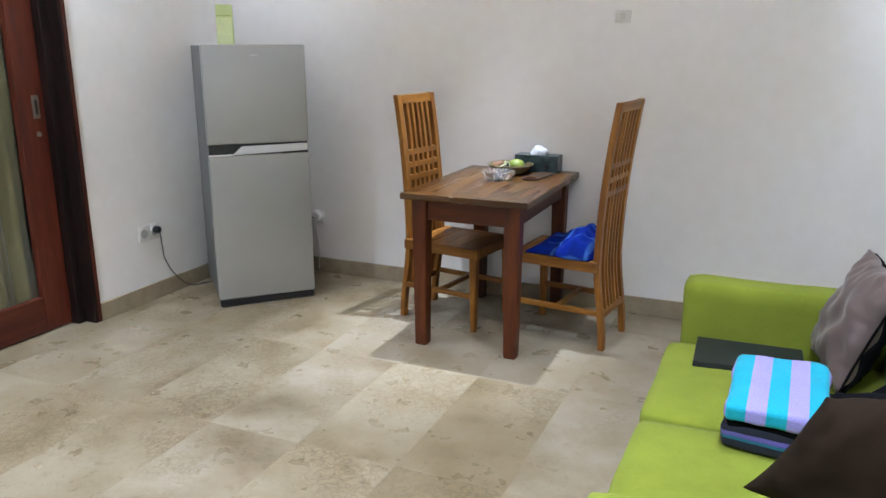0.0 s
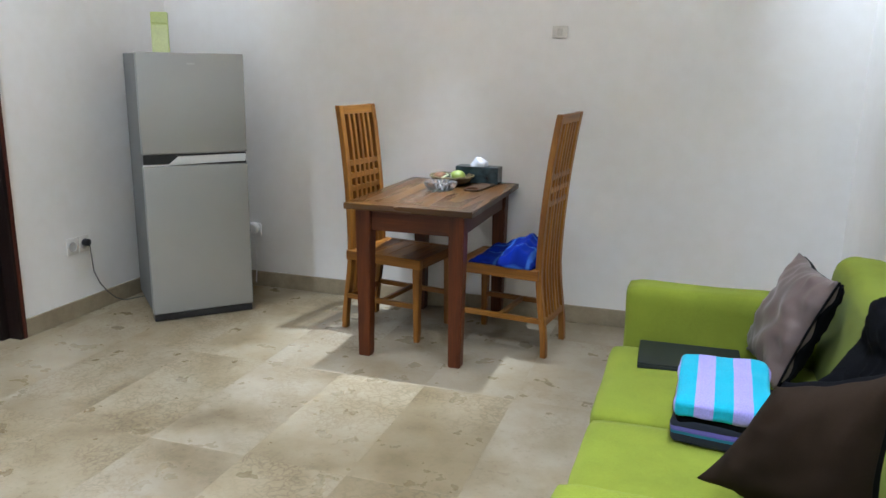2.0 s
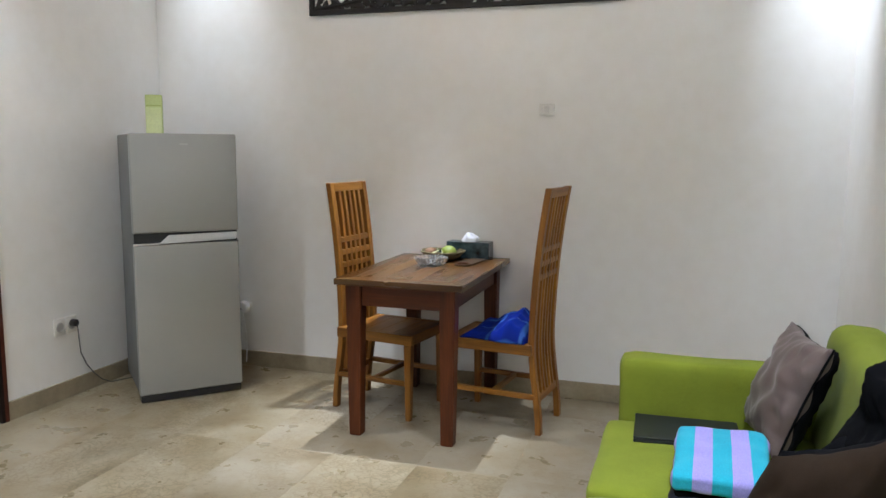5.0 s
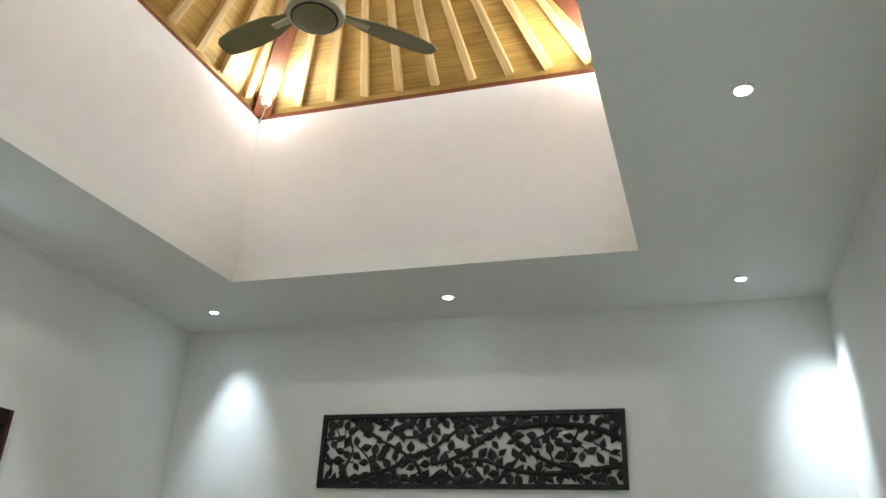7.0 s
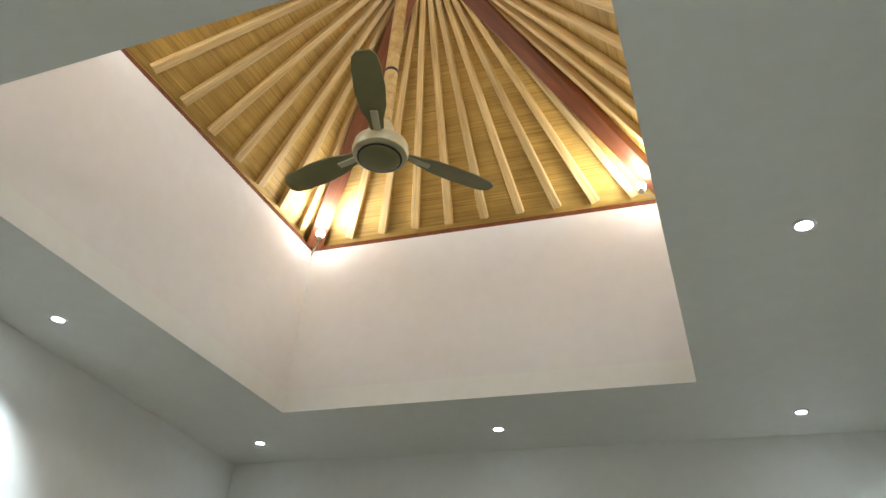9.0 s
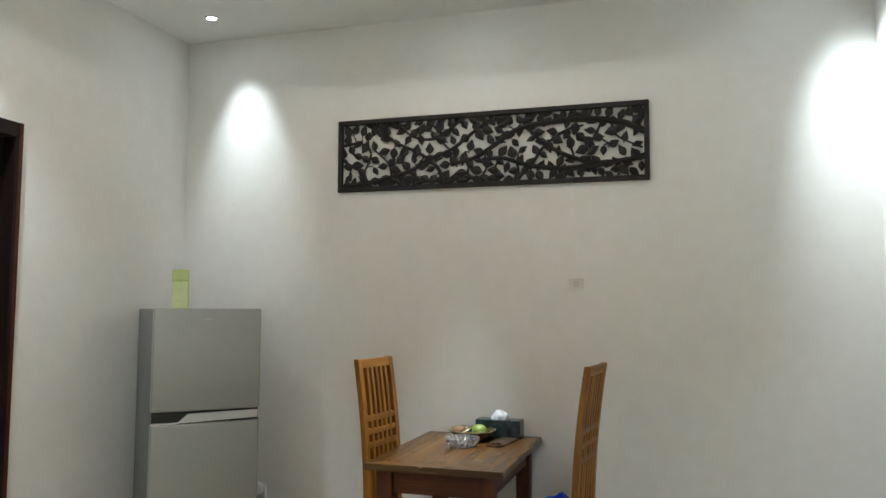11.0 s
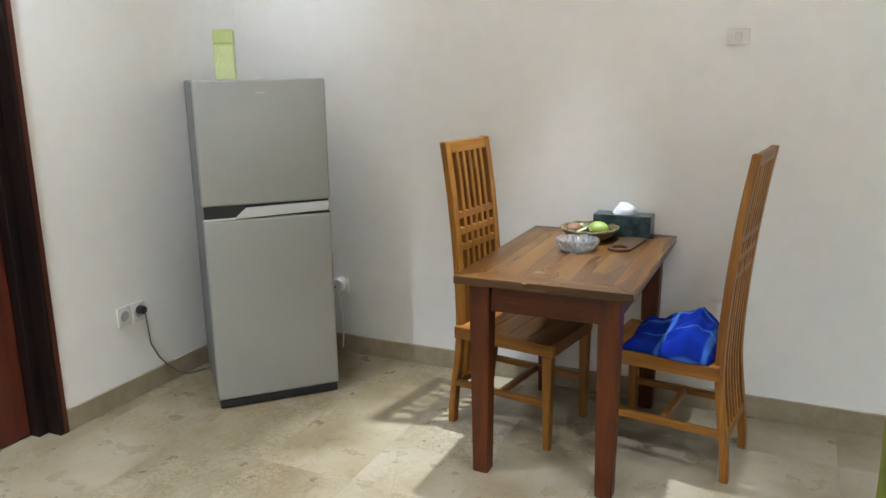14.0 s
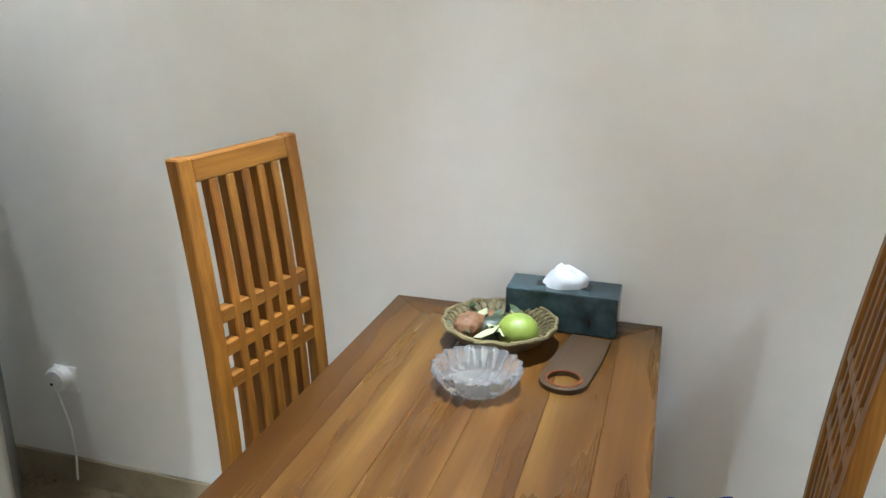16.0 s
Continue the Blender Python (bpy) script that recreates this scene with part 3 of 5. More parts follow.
for p in LEDGE:
    up = thing("uplight_fitting", Matrix.Translation((p.x, p.y, TOP)), "small warm uplight in a corner of the roof", "uplight", "roof uplights")
    d = (Vector(WELL[LEDGE.index(p)]) - p).to_3d()
    part("bracket", tube(bmesh.new(), [(0, 0, -0.035), d * 0.5 + Vector((0, 0, -0.03)), d * 1.02 + Vector((0, 0, -0.02))], 0.005), CREAM, up)
    part("cup", lathe(bmesh.new(), [(0.008, -0.036), (0.016, -0.032), (0.018, -0.016), (0.012, -0.014)], 16), CREAM, up, "small cream lamp holder", True)
    part("bulb", lathe(bmesh.new(), [(0.006, -0.022), (0.02, -0.012), (0.026, 0.004), (0.024, 0.02), (0.012, 0.03)], 16), BULB, up, "glowing bulb", True)

# ---- ceiling fan ----
FX, FY, FZ = -0.235, 1.90, 3.625
fan = thing("ceiling_fan", Matrix.Translation((FX, FY, FZ)), "cream ceiling fan with three blades on a long rod", "ceiling fan")
part("rod", tube(bmesh.new(), [(0, 0, 0.16), (0, 0, APEX.z - FZ - 0.06)], 0.030, 20), PINE, fan, "pale wood-sleeved rod", True)
part("rod_band", lathe(bmesh.new(), [(0.0302, 0.50), (0.0325, 0.503), (0.0325, 0.515), (0.0302, 0.518)], 20), BLACK, fan, "dark ring on the rod", True)
part("motor_housing", lathe(bmesh.new(), [(0.033, 0.19), (0.046, 0.16), (0.056, 0.10), (0.096, 0.085), (0.116, 0.062), (0.121, 0.03), (0.115, 0.008), (0.09, -0.002)], 40), CREAM, fan, "cream motor housing", True)
part("hub_cap", lathe(bmesh.new(), [(0.089, -0.001), (0.087, -0.010), (0.079, -0.016), (0.03, -0.020)], 40), OLIVE, fan, "olive cap", True)
part("cap_ring", lathe(bmesh.new(), [(0.089, 0.0), (0.096, -0.006), (0.09, -0.009)], 40), BLACK, fan, "thin dark ring", True)
for ang in (45, 165, 285):
    m = pose(0, 0, 0.055, 0, 0, ang)
    bm = bmesh.new()
    prof = [(0.115, 0.026), (0.17, 0.032), (0.24, 0.052), (0.34, 0.060), (0.45, 0.056), (0.51, 0.046), (0.535, 0.026)]
    up, dn = [], []
    for x, w in prof:
        for lst, dz in ((up, 0.003), (dn, -0.003)):
            lst.append([bm.verts.new((x, s * w, dz + s * w * 0.2)) for s in (-1, 0, 1)])
    for lst in (up, dn):
        for r0, r1 in zip(lst, lst[1:]):
            for q in range(2):
                bm.faces.new((r0[q], r1[q], r1[q + 1], r0[q + 1]))
    for i in range(len(prof) - 1):
        for q in (0, 2):
            bm.faces.new((up[i][q], up[i + 1][q], dn[i + 1][q], dn[i][q]))
    for i in (0, -1):
        for q in range(2):
            bm.faces.new((up[i][q], up[i][q + 1], dn[i][q + 1], dn[i][q]))
    blade = part("blade", bm, OLIVE, fan, "olive fan blade", True)
    blade.matrix_basis = m
    part("blade_arm", box(0.10, 0.23, -0.016, 0.016, -0.012, -0.004, bevel=0.003, segs=1), CREAM, blade)

# ---- downlights ----
# The three fittings at y 0.34 go with the added near row.
for place, *_ in SPOTS:
    dl = thing("downlight", Matrix.Translation((place[0], place[1], H)), "small round recessed downlight, lit; the near row is added unseen", "downlight", "ceiling downlights")
    part("ring", lathe(bmesh.new(), [(0.026, -0.001), (0.028, -0.006), (0.037, -0.005), (0.040, 0.0)], 28), CHROME, dl, "chrome ring", True)
    part("lens", lathe(bmesh.new(), [(0.004, -0.0035), (0.021, -0.003), (0.025, -0.001)], 24), LENS, dl, "glowing lens", True)

# ---- sliding door ----
door = thing("door_1", Matrix.Translation((0, 0, 0)), "red mahogany sliding door with glass panes, shut", "door", kind="structure")
JY = DOOR_Y1
part("jamb", box(WEST - 0.06, WEST + 0.012, JY - 0.040, JY - 0.021, 0, DOOR_Z - 0.002, bevel=0.002), JAMBW[2], door, "dark casing")
part("casing_edge", box(WEST - 0.06, WEST + 0.015, JY - 0.021, JY - 0.001, 0, DOOR_Z - 0.002, bevel=0.002), MAHOG[2], door, "narrow red-brown casing edge")
part("jamb", box(WEST - 0.198, WEST - 0.06, JY - 0.085, JY - 0.001, 0, DOOR_Z - 0.002, bevel=0.003), JAMBW[2], door, "dark jamb")
part("jamb", box(WEST - 0.198, WEST + 0.014, DOOR_Y0 + 0.001, DOOR_Y0 + 0.06, 0, DOOR_Z - 0.002, bevel=0.003), JAMBW[2], door, "dark jamb")
part("header", box(WEST - 0.198, WEST + 0.014, DOOR_Y0 + 0.06, JY - 0.086, DOOR_Z - 0.07, DOOR_Z - 0.002, bevel=0.003), JAMBW[1], door, "dark header")
part("header_trim", box(WEST - 0.05, WEST + 0.013, JY - 0.086, JY - 0.036, DOOR_Z - 0.07, DOOR_Z - 0.002, bevel=0.003), JAMBW[1], door)


def leaf(y0, y1, x):
    panel = new("panel")
    panel.parent = door
    tagged(panel, "mahogany-framed glass leaf")
    t, z1, w = 0.04, DOOR_Z - 0.075, 0.145
    for ya, yb in ((y0, y0 + w), (y1 - w, y1)):
        part("stile", box(x - t, x, ya, yb, 0.008, z1, bevel=0.004), MAHOG[2], panel)
    part("rail", box(x - t + 0.001, x - 0.001, y0 + w, y1 - w, 0.008, 0.185, bevel=0.004), MAHOG[1], panel)
    part("rail", box(x - t + 0.001, x - 0.001, y0 + w, y1 - w, z1 - 0.12, z1, bevel=0.004), MAHOG[1], panel)
    pane = part("pane", box(x - 0.024, x - 0.018, y0 + w - 0.004, y1 - w + 0.004, 0.181, z1 - 0.116), PANE, panel, "clear glass pane")
    pane.visible_shadow = False
    return panel


p1 = leaf(1.66, JY - 0.087, WEST - 0.105)
leaf(DOOR_Y0 + 0.062, 1.80, WEST - 0.148)
part("handle_plate", box(WEST - 0.106, WEST - 0.099, 2.535, 2.572, 1.065, 1.175, bevel=0.003), BRASS, p1, "worn dull brass flush pull", True)
part("handle_recess", box(WEST - 0.0995, WEST - 0.0975, 2.546, 2.561, 1.085, 1.155), BLACK, p1)
part("keyhole", lathe(bmesh.new(), [(0.004, 0.0), (0.013, 0.001), (0.013, 0.005), (0.006, 0.007)], 16), BRASS, p1, "round dull brass key cylinder", True).matrix_basis = pose(WEST - 0.105, 2.553, 0.99, 0, 90, 0)
# curtain
bm = bmesh.new()
rows_, cols_ = 26, 220
vg = []
for i in range(rows_ + 1):
    z = 0.03 + i / rows_ * (DOOR_Z - 0.09)
    row = []
    for j in range(cols_ + 1):
        y = DOOR_Y0 + 0.08 + j / cols_ * (DOOR_Y1 - DOOR_Y0 - 0.2)
        amp = 0.038 * (0.6 + 0.4 * z / 2.2)
        fold = math.sin(y * 44 + 1.6 * math.sin(y * 7) + 0.25 * math.sin(z * 2.3)) + 0.4 * math.sin(y * 97 + 2 * z)
        row.append(bm.verts.new((WEST - 0.265 + amp * fold + 0.012 * noise.noise(Vector((y * 5, z * 3, 0))), y, z)))
    vg.append(row)
for i in range(rows_):
    for j in range(cols_):
        bm.faces.new((vg[i][j], vg[i][j + 1], vg[i + 1][j + 1], vg[i + 1][j]))
cur = tagged(part("curtain", bm, CURTAIN, smooth="all"), "olive green curtain hanging in folds behind the glass door", "curtain")
sol = cur.modifiers.new("cloth", "SOLIDIFY")
sol.thickness = 0.003
rail_t = thing("curtain_rail", Matrix.Translation((WEST - 0.265, 0, DOOR_Z - 0.02)), "plain dark curtain rail above the door", "curtain rail")
part("rail", tube(bmesh.new(), [(0, DOOR_Y0 - 0.34, 0), (0, DOOR_Y1 + 0.34, 0)], 0.012, 12), BLACK, rail_t, smooth=True)

# ---- refrigerator ----
FR_A = 46.5
FRW, FRD, FRH = 0.535, 0.545, 1.41
fr_m = Matrix.Translation((-1.592, 3.098, 0)) @ pose(0, 0, 0, 0, 0, FR_A)
fridge = thing("refrigerator", fr_m, "silver two-door refrigerator standing across the corner", "refrigerator")
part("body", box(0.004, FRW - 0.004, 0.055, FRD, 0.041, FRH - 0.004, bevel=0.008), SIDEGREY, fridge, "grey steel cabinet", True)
part("base_grille", box(0.006, FRW - 0.006, 0.006, 0.08, 0.004, 0.040, bevel=0.004), BLACK, fridge, "black plinth")
part("lower_door", box(0, FRW, 0, 0.05, 0.042, 0.838, bevel=0.010, segs=3), SILVER, fridge, "smooth silver lower door", True)
upper = part("freezer_door", box(0, FRW, 0, 0.05, 0.898, FRH, bevel=0.010, segs=3), SILVER, fridge, "smooth silver freezer door", True)
part("handle_recess", box(0.004, FRW - 0.004, 0.012, 0.05, 0.839, 0.897, bevel=0.003), BLACK, fridge, "black grip recess")
bm = bmesh.new()
pts = [(0.125, 0.841), (0.525, 0.850), (0.528, 0.889), (0.175, 0.885)]
f0, f1 = [bm.verts.new((x, -0.001, z)) for x, z in pts], [bm.verts.new((x, 0.014, z)) for x, z in pts]
bm.faces.new(f0)
bm.faces.new(f1[::-1])
for i in range(4):
    bm.faces.new((f0[i], f1[i], f1[(i + 1) % 4], f0[(i + 1) % 4]))
bmesh.ops.bevel(bm, geom=bm.edges[:], offset=0.003, segments=2, affect="EDGES")
part("handle_bar", bm, CHROME, fridge, "brushed metal grip bar", True)
part("trim_strip", box(0.0, 0.13, 0.002, 0.012, 0.838, 0.8455, bevel=0.001, segs=1), CHROME, fridge)
part("trim_strip", box(0.38, FRW, 0.003, 0.012, 0.8385, 0.8425, bevel=0.001, segs=1), BLACK, fridge)
part("badge", box(0.245, 0.285, -0.0015, 0.001, 1.352, 1.36), GREYPL, upper, "small grey badge bar")
for x in (0.05, FRW - 0.05):
    part("foot", lathe(bmesh.new(), [(0.016, 0.0), (0.018, 0.004), (0.012, 0.012), (0.010, 0.046)], 14, origin=(x, 0.07, 0)), BLACK, fridge, smooth=True)
    part("foot", lathe(bmesh.new(), [(0.016, 0.0), (0.018, 0.004), (0.012, 0.012), (0.010, 0.046)], 14, origin=(x, FRD - 0.06, 0)), BLACK, fridge, smooth=True)
# lime carton on the fridge
card_m = fr_m @ pose(0.113, 0.20, FRH - 0.004, 0, 0, -14)
carton = thing("carton", card_m, "pale lime green paper carton standing on the refrigerator", "carton")
part("box", box(0, 0.083, 0, 0.055, 0, 0.205, bevel=0.002, segs=1), LIMECARD, carton)
part("label", box(0.003, 0.080, -0.0006, 0.001, 0.006, 0.142), plain("pale_lime_print", (0.63, 0.70, 0.36), 0.6), carton, "paler printed panel")
part("print_band", box(0.004, 0.079, -0.0008, 0.001, 0.150, 0.154), LIMEBAND, carton, "thin olive printed line")
part("flap", box(0.001, 0.082, 0.001, 0.054, 0.2045, 0.208, bevel=0.001, segs=1), LIMECARD, carton)

# ---- table ----
TX0, TX1, TY0, TY1, TZ = -0.434, 0.181, 3.02, 3.936, 0.75
table = thing("dining_table", Matrix.Translation((TX0, TY0, 0)), "worn reddish teak dining table pushed against the wall", "table")
TW, TL = TX1 - TX0, TY1 - TY0
FRM, TT = 0.085, 0.028


def plank(name, quad, axis, label=""):
    bm = bmesh.new()
    lo, hi = [bm.verts.new((*p, TZ - TT)) for p in quad], [bm.verts.new((*p, TZ)) for p in quad]
    bm.faces.new(lo[::-1])
    bm.faces.new(hi)
    for i in range(4):
        bm.faces.new((lo[i], lo[(i + 1) % 4], hi[(i + 1) % 4], hi[i]))
    bmesh.ops.bevel(bm, geom=bm.edges[:], offset=0.0009, segments=1, affect="EDGES")
    return part(name, bm, TABLE[axis], table, label)


G = 0.00005
plank("top_frame", [(0, 0), (TW, 0), (TW - FRM, FRM - G), (FRM, FRM - G)], 0)
plank("top_frame", [(FRM, TL - FRM + G), (TW - FRM, TL - FRM + G), (TW, TL), (0, TL)], 0)
plank("top_frame", [(0, G), (FRM - G, FRM), (FRM - G, TL - FRM), (0, TL - G)], 1)
plank("top_frame", [(TW - FRM + G, FRM), (TW, G), (TW, TL - G), (TW - FRM + G, TL - FRM)], 1)
cuts = [FRM, 0.205, 0.312, 0.428, TW - FRM]
for a, b in zip(cuts, cuts[1:]):
    plank("top_board", [(a + G, FRM + G), (b - G, FRM + G), (b - G, TL - FRM - G), (a + G, TL - FRM - G)], 1)
LG = 0.074
for x0 in (0.045, TW - 0.045 - LG):
    for y0 in (0.03, TL - 0.03 - LG):
        bm = bmesh.new()
        c = LG / 2
        for z0, z1, h0, h1 in ((0, TZ - TT, 0.029, c),):
            lo = [bm.verts.new((x0 + c + sx * h0, y0 + c + sy * h0, z0)) for sx, sy in ((-1, -1), (1, -1), (1, 1), (-1, 1))]
            hi = [bm.verts.new((x0 + c + sx * h1, y0 + c + sy * h1, z1)) for sx, sy in ((-1, -1), (1, -1), (1, 1), (-1, 1))]
            bm.faces.new(lo[::-1])
            bm.faces.new(hi)
            for i in range(4):
                bm.faces.new((lo[i], lo[(i + 1) % 4], hi[(i + 1) % 4], hi[i]))
        bmesh.ops.bevel(bm, geom=bm.edges[:], offset=0.004, segments=2, affect="EDGES")
        part("leg", bm, LEGW[2], table, "dark red-brown tapered leg")
for y0 in (0.048, TL - 0.072):
    part("apron", box(0.045 + LG, TW - 0.045 - LG, y0, y0 + 0.024, TZ - TT - 0.10, TZ - TT, bevel=0.002, segs=1), LEGW[0], table)
for x0 in (0.062, TW - 0.086):
    part("apron", box(x0, x0 + 0.024, 0.03 + LG, TL - 0.03 - LG, TZ - TT - 0.10, TZ - TT, bevel=0.002, segs=1), LEGW[1], table)
part("knot_scar", lathe(bmesh.new(), [(0.003, 0.0002), (0.016, 0.0003), (0.019, -0.0005)], 14, lambda a, i: 1 + 0.25 * math.sin(2 * a + 1) + 0.1 * math.sin(5 * a), (0.262, 0.15, TZ)), plain("worn_scar", (0.105, 0.06, 0.024), 0.35, 0, 0.3, 40, 150), table, "pale worn scar")
part("edge_chip", box(0.247, 0.266, -0.0008, 0.003, TZ - 0.005, TZ + 0.0004, bevel=0.0008, segs=1), plain("bare_wood_chip", (0.24, 0.16, 0.08), 0.7), table, "pale chip in the edge")


# ---- chairs ----
def chair_profile(z):
    """How far the back posts stand forward of their feet at a height."""
    if z < 0.44:
        s = z / 0.44
        return 0.042 * (s * s * (3 - 2 * s))
    s = (z - 0.44) / 0.73
    return 0.042 - 0.012 * s - 0.057 * s * s


def bent(y0, y1, z0, z1, depth, off=0.0, n=14):
    """A bar that follows the curve of the back."""
    bm = bmesh.new()
    rings = []
    for i in range(n + 1):
        z = z0 + (z1 - z0) * i / n
        x = chair_profile(z) + off
        rings.append([bm.verts.new(p) for p in ((x - depth / 2, y0, z), (x + depth / 2, y0, z), (x + depth / 2, y1, z), (x - depth / 2, y1, z))])
    for a, b in zip(rings, rings[1:]):
        for k in range(4):
            bm.faces.new((a[k], a[(k + 1) % 4], b[(k + 1) % 4], b[k]))
    bm.faces.new(rings[0][::-1])
    bm.faces.new(rings[-1])
    sharp = [e for e in bm.edges if abs(e.verts[0].co.z - e.verts[1].co.z) > 1e-4 or len(e.link_faces) == 2 and abs(e.link_faces[0].normal.dot(e.link_faces[1].normal)) < 0.3]
    bmesh.ops.bevel(bm, geom=sharp, offset=min(0.003, depth / 6), segments=1, affect="EDGES")
    return bm


def dining_chair(m, label):
    ch = thing("dining_chair", m, label, "chair", "chairs at the table")
    W, PW, PD, TOPZ = 0.167, 0.036, 0.029, 1.165
    for s in (-1, 1):
        y0, y1 = sorted((s * W, s * (W - PW)))
        part("back_post", bent(y0, y1, 0, TOPZ, PD, n=20), TEAK[2], ch)
    part("top_rail", bent(-W + PW, W - PW, TOPZ - 0.045, TOPZ - 0.002, PD - 0.004, n=3), TEAK[1], ch)
    for z in (0.737, 0.801, 0.865):
        part("cross_rail", bent(-W + PW, W - PW, z - 0.004, z + 0.024, 0.024, 0.0, n=2), TEAK[1], ch)
    part("low_rail", bent(-W + PW, W - PW, 0.155, 0.19, 0.026, n=2), TEAK[1], ch)
    inner = 2 * (W - PW)
    for i in range(5):
        y = -W + PW + inner * (i + 1) / 6
        part("slat", bent(y - 0.0110, y + 0.0110, 0.188, TOPZ - 0.043, 0.0255, 0.0, n=16), TEAK[2], ch)
    # seat
    SX0, SX1, SZ = 0.055, 0.47, 0.435
    for y0, y1 in ((-0.19, -0.155), (0.155, 0.19)):
        part("seat_rail", box(SX0 - 0.02, SX1, y0, y1, SZ - 0.05, SZ, bevel=0.004), TEAK[0], ch)
    part("seat_rail", box(SX1 - 0.035, SX1 + 0.001, -0.155, 0.155, SZ - 0.05, SZ - 0.001, bevel=0.003), TEAK[1], ch)
    part("seat_rail", box(SX0 - 0.002, SX0 + 0.03, -0.155, 0.155, SZ - 0.05, SZ - 0.001, bevel=0.003), TEAK[1], ch)
    for i in range(4):
        a = SX0 + 0.032 + i * 0.087
        part("seat_board", box(a, a + 0.0862, -0.1545, 0.1545, SZ - 0.018, SZ - 0.002, bevel=0.002, segs=1), TEAK[1], ch)
    for s in (-1, 1):
        bm = bmesh.new()
        lo = [bm.verts.new((0.445 + sx * 0.014, s * 0.17 + sy * 0.014, 0)) for sx, sy in ((-1, -1), (1, -1), (1, 1), (-1, 1))]
        hi = [bm.verts.new((0.445 + sx * 0.02, s * 0.17 + sy * 0.019, SZ - 0.05)) for sx, sy in ((-1, -1), (1, -1), (1, 1), (-1, 1))]
        bm.faces.new(lo[::-1])
        bm.faces.new(hi)
        for i in range(4):
            bm.faces.new((lo[i], lo[(i + 1) % 4], hi[(i + 1) % 4], hi[i]))
        bmesh.ops.bevel(bm, geom=bm.edges[:], offset=0.003, segments=1, affect="EDGES")
        part("front_leg", bm, TEAK[2], ch)
        part("side_stretcher", box(0.02, 0.432, s * 0.16 - 0.011, s * 0.16 + 0.011, 0.17, 0.195, bevel=0.003), TEAK[0], ch)
    part("cross_stretcher", box(0.22, 0.243, -0.149, 0.149, 0.172, 0.193, bevel=0.003), TEAK[1], ch)
    return ch


dining_chair(pose(-0.592, 3.560, 0, 0, 0, -9.0), "teak dining chair with a tall slatted lattice back")
right_m = pose(0.487, 3.49, 0, 0, 0, 172.5)
dining_chair(right_m, "teak slat-back dining chair with a blue cloth on its seat")

# blue plaid cloth folded on the seat
bm = bmesh.new()
nx, ny = 46, 44
top_, bot_ = [], []
for i in range(nx + 1):
    rt, rb = [], []
    for j in range(ny + 1):
        u, v = i / nx, j / ny
        x = 0.075 + 0.325 * u + 0.012 * math.sin(5 * v + 1)
        y = -0.19 + 0.375 * v + 0.012 * math.sin(6 * u)
        ed = min(u, 1 - u, v, 1 - v)
        prof = min(1, ed * 9) ** 0.6
        hgt = 0.018 + 0.078 * max(0, 1 - abs(u - 0.26) * 2.2) * (0.6 + 0.4 * math.sin(3.1 * v + 0.4)) + 0.028 * max(0, noise.noise(Vector((u * 3.4, v * 3.1, 2.0))) + 0.3) + 0.011 * noise.noise(Vector((u * 9, v * 8, 5.0)))
        rt.append(bm.verts.new((x, y, 0.4375 + max(0.004, hgt * prof))))
        rb.append(bm.verts.new((x, y, 0.4365)))
    top_.append(rt)
    bot_.append(rb)
for i in range(nx):
    for j in range(ny):
        bm.faces.new((top_[i][j], top_[i + 1][j], top_[i + 1][j + 1], top_[i][j + 1]))
        bm.faces.new((bot_[i][j], bot_[i][j + 1], bot_[i + 1][j + 1], bot_[i + 1][j]))
rim = [(i, 0) for i in range(nx)] + [(nx, j) for j in range(ny)] + [(i, ny) for i in range(nx, 0, -1)] + [(0, j) for j in range(ny, 0, -1)]
for p, q in zip(rim, rim[1:] + rim[:1]):
    bm.faces.new((top_[p[0]][p[1]], bot_[p[0]][p[1]], bot_[q[0]][q[1]], top_[q[0]][q[1]]))
cloth = part("cloth", bm, PLAID, smooth="all")
cloth.matrix_basis = right_m
tagged(cloth, "crumpled bright blue plaid cloth on a chair seat", "cloth")

# ---- things on the table ----
TZ2 = TZ + 0.0005
tb = thing("tissue_box", pose(-0.15, 3.832, TZ2, 0, 0, 0), "dark teal lacquer tissue box with a white tissue", "tissue box")
part("box", box(0, 0.238, 0, 0.098, 0, 0.09, bevel=0.003), TISSUEBOX, tb)
part("slot", box(0.06, 0.178, 0.034, 0.064, 0.0895, 0.0908), BLACK, tb, "dark slot in the lid")
bm = bmesh.new()
nu, nv = 26, 10
grid = []
for i in range(nu + 1):
    row = []
    for j in range(nv + 1):
        u, v = i / nu, j / nv
        a = 2 * math.pi * u
        r = 1 - 0.72 * v ** 2.2
        x = 0.118 + 0.046 * math.cos(a) * r * (1 + 0.10 * math.sin(5 * a)) + 0.006 * math.sin(4 * v)
        y = 0.048 + 0.026 * math.sin(a) * r * (1 + 0.22 * math.sin(3 * a + 1))
        z = 0.089 + 0.044 * v ** 0.75 + 0.006 * math.sin(3 * a + 2) * v
        row.append(bm.verts.new((x, y, z)))
    grid.append(row)
for i in range(nu):
    for j in range(nv):
        bm.faces.new((grid[i][j], grid[i + 1][j], grid[i + 1][j + 1], grid[i][j + 1]))
bm.faces.new([grid[i][nv] for i in range(nu)])
bmesh.ops.remove_doubles(bm, verts=bm.verts[:], dist=0.0001)
part("tissue", bm, TISSUE, tb, "pulled-up white tissue", "all")

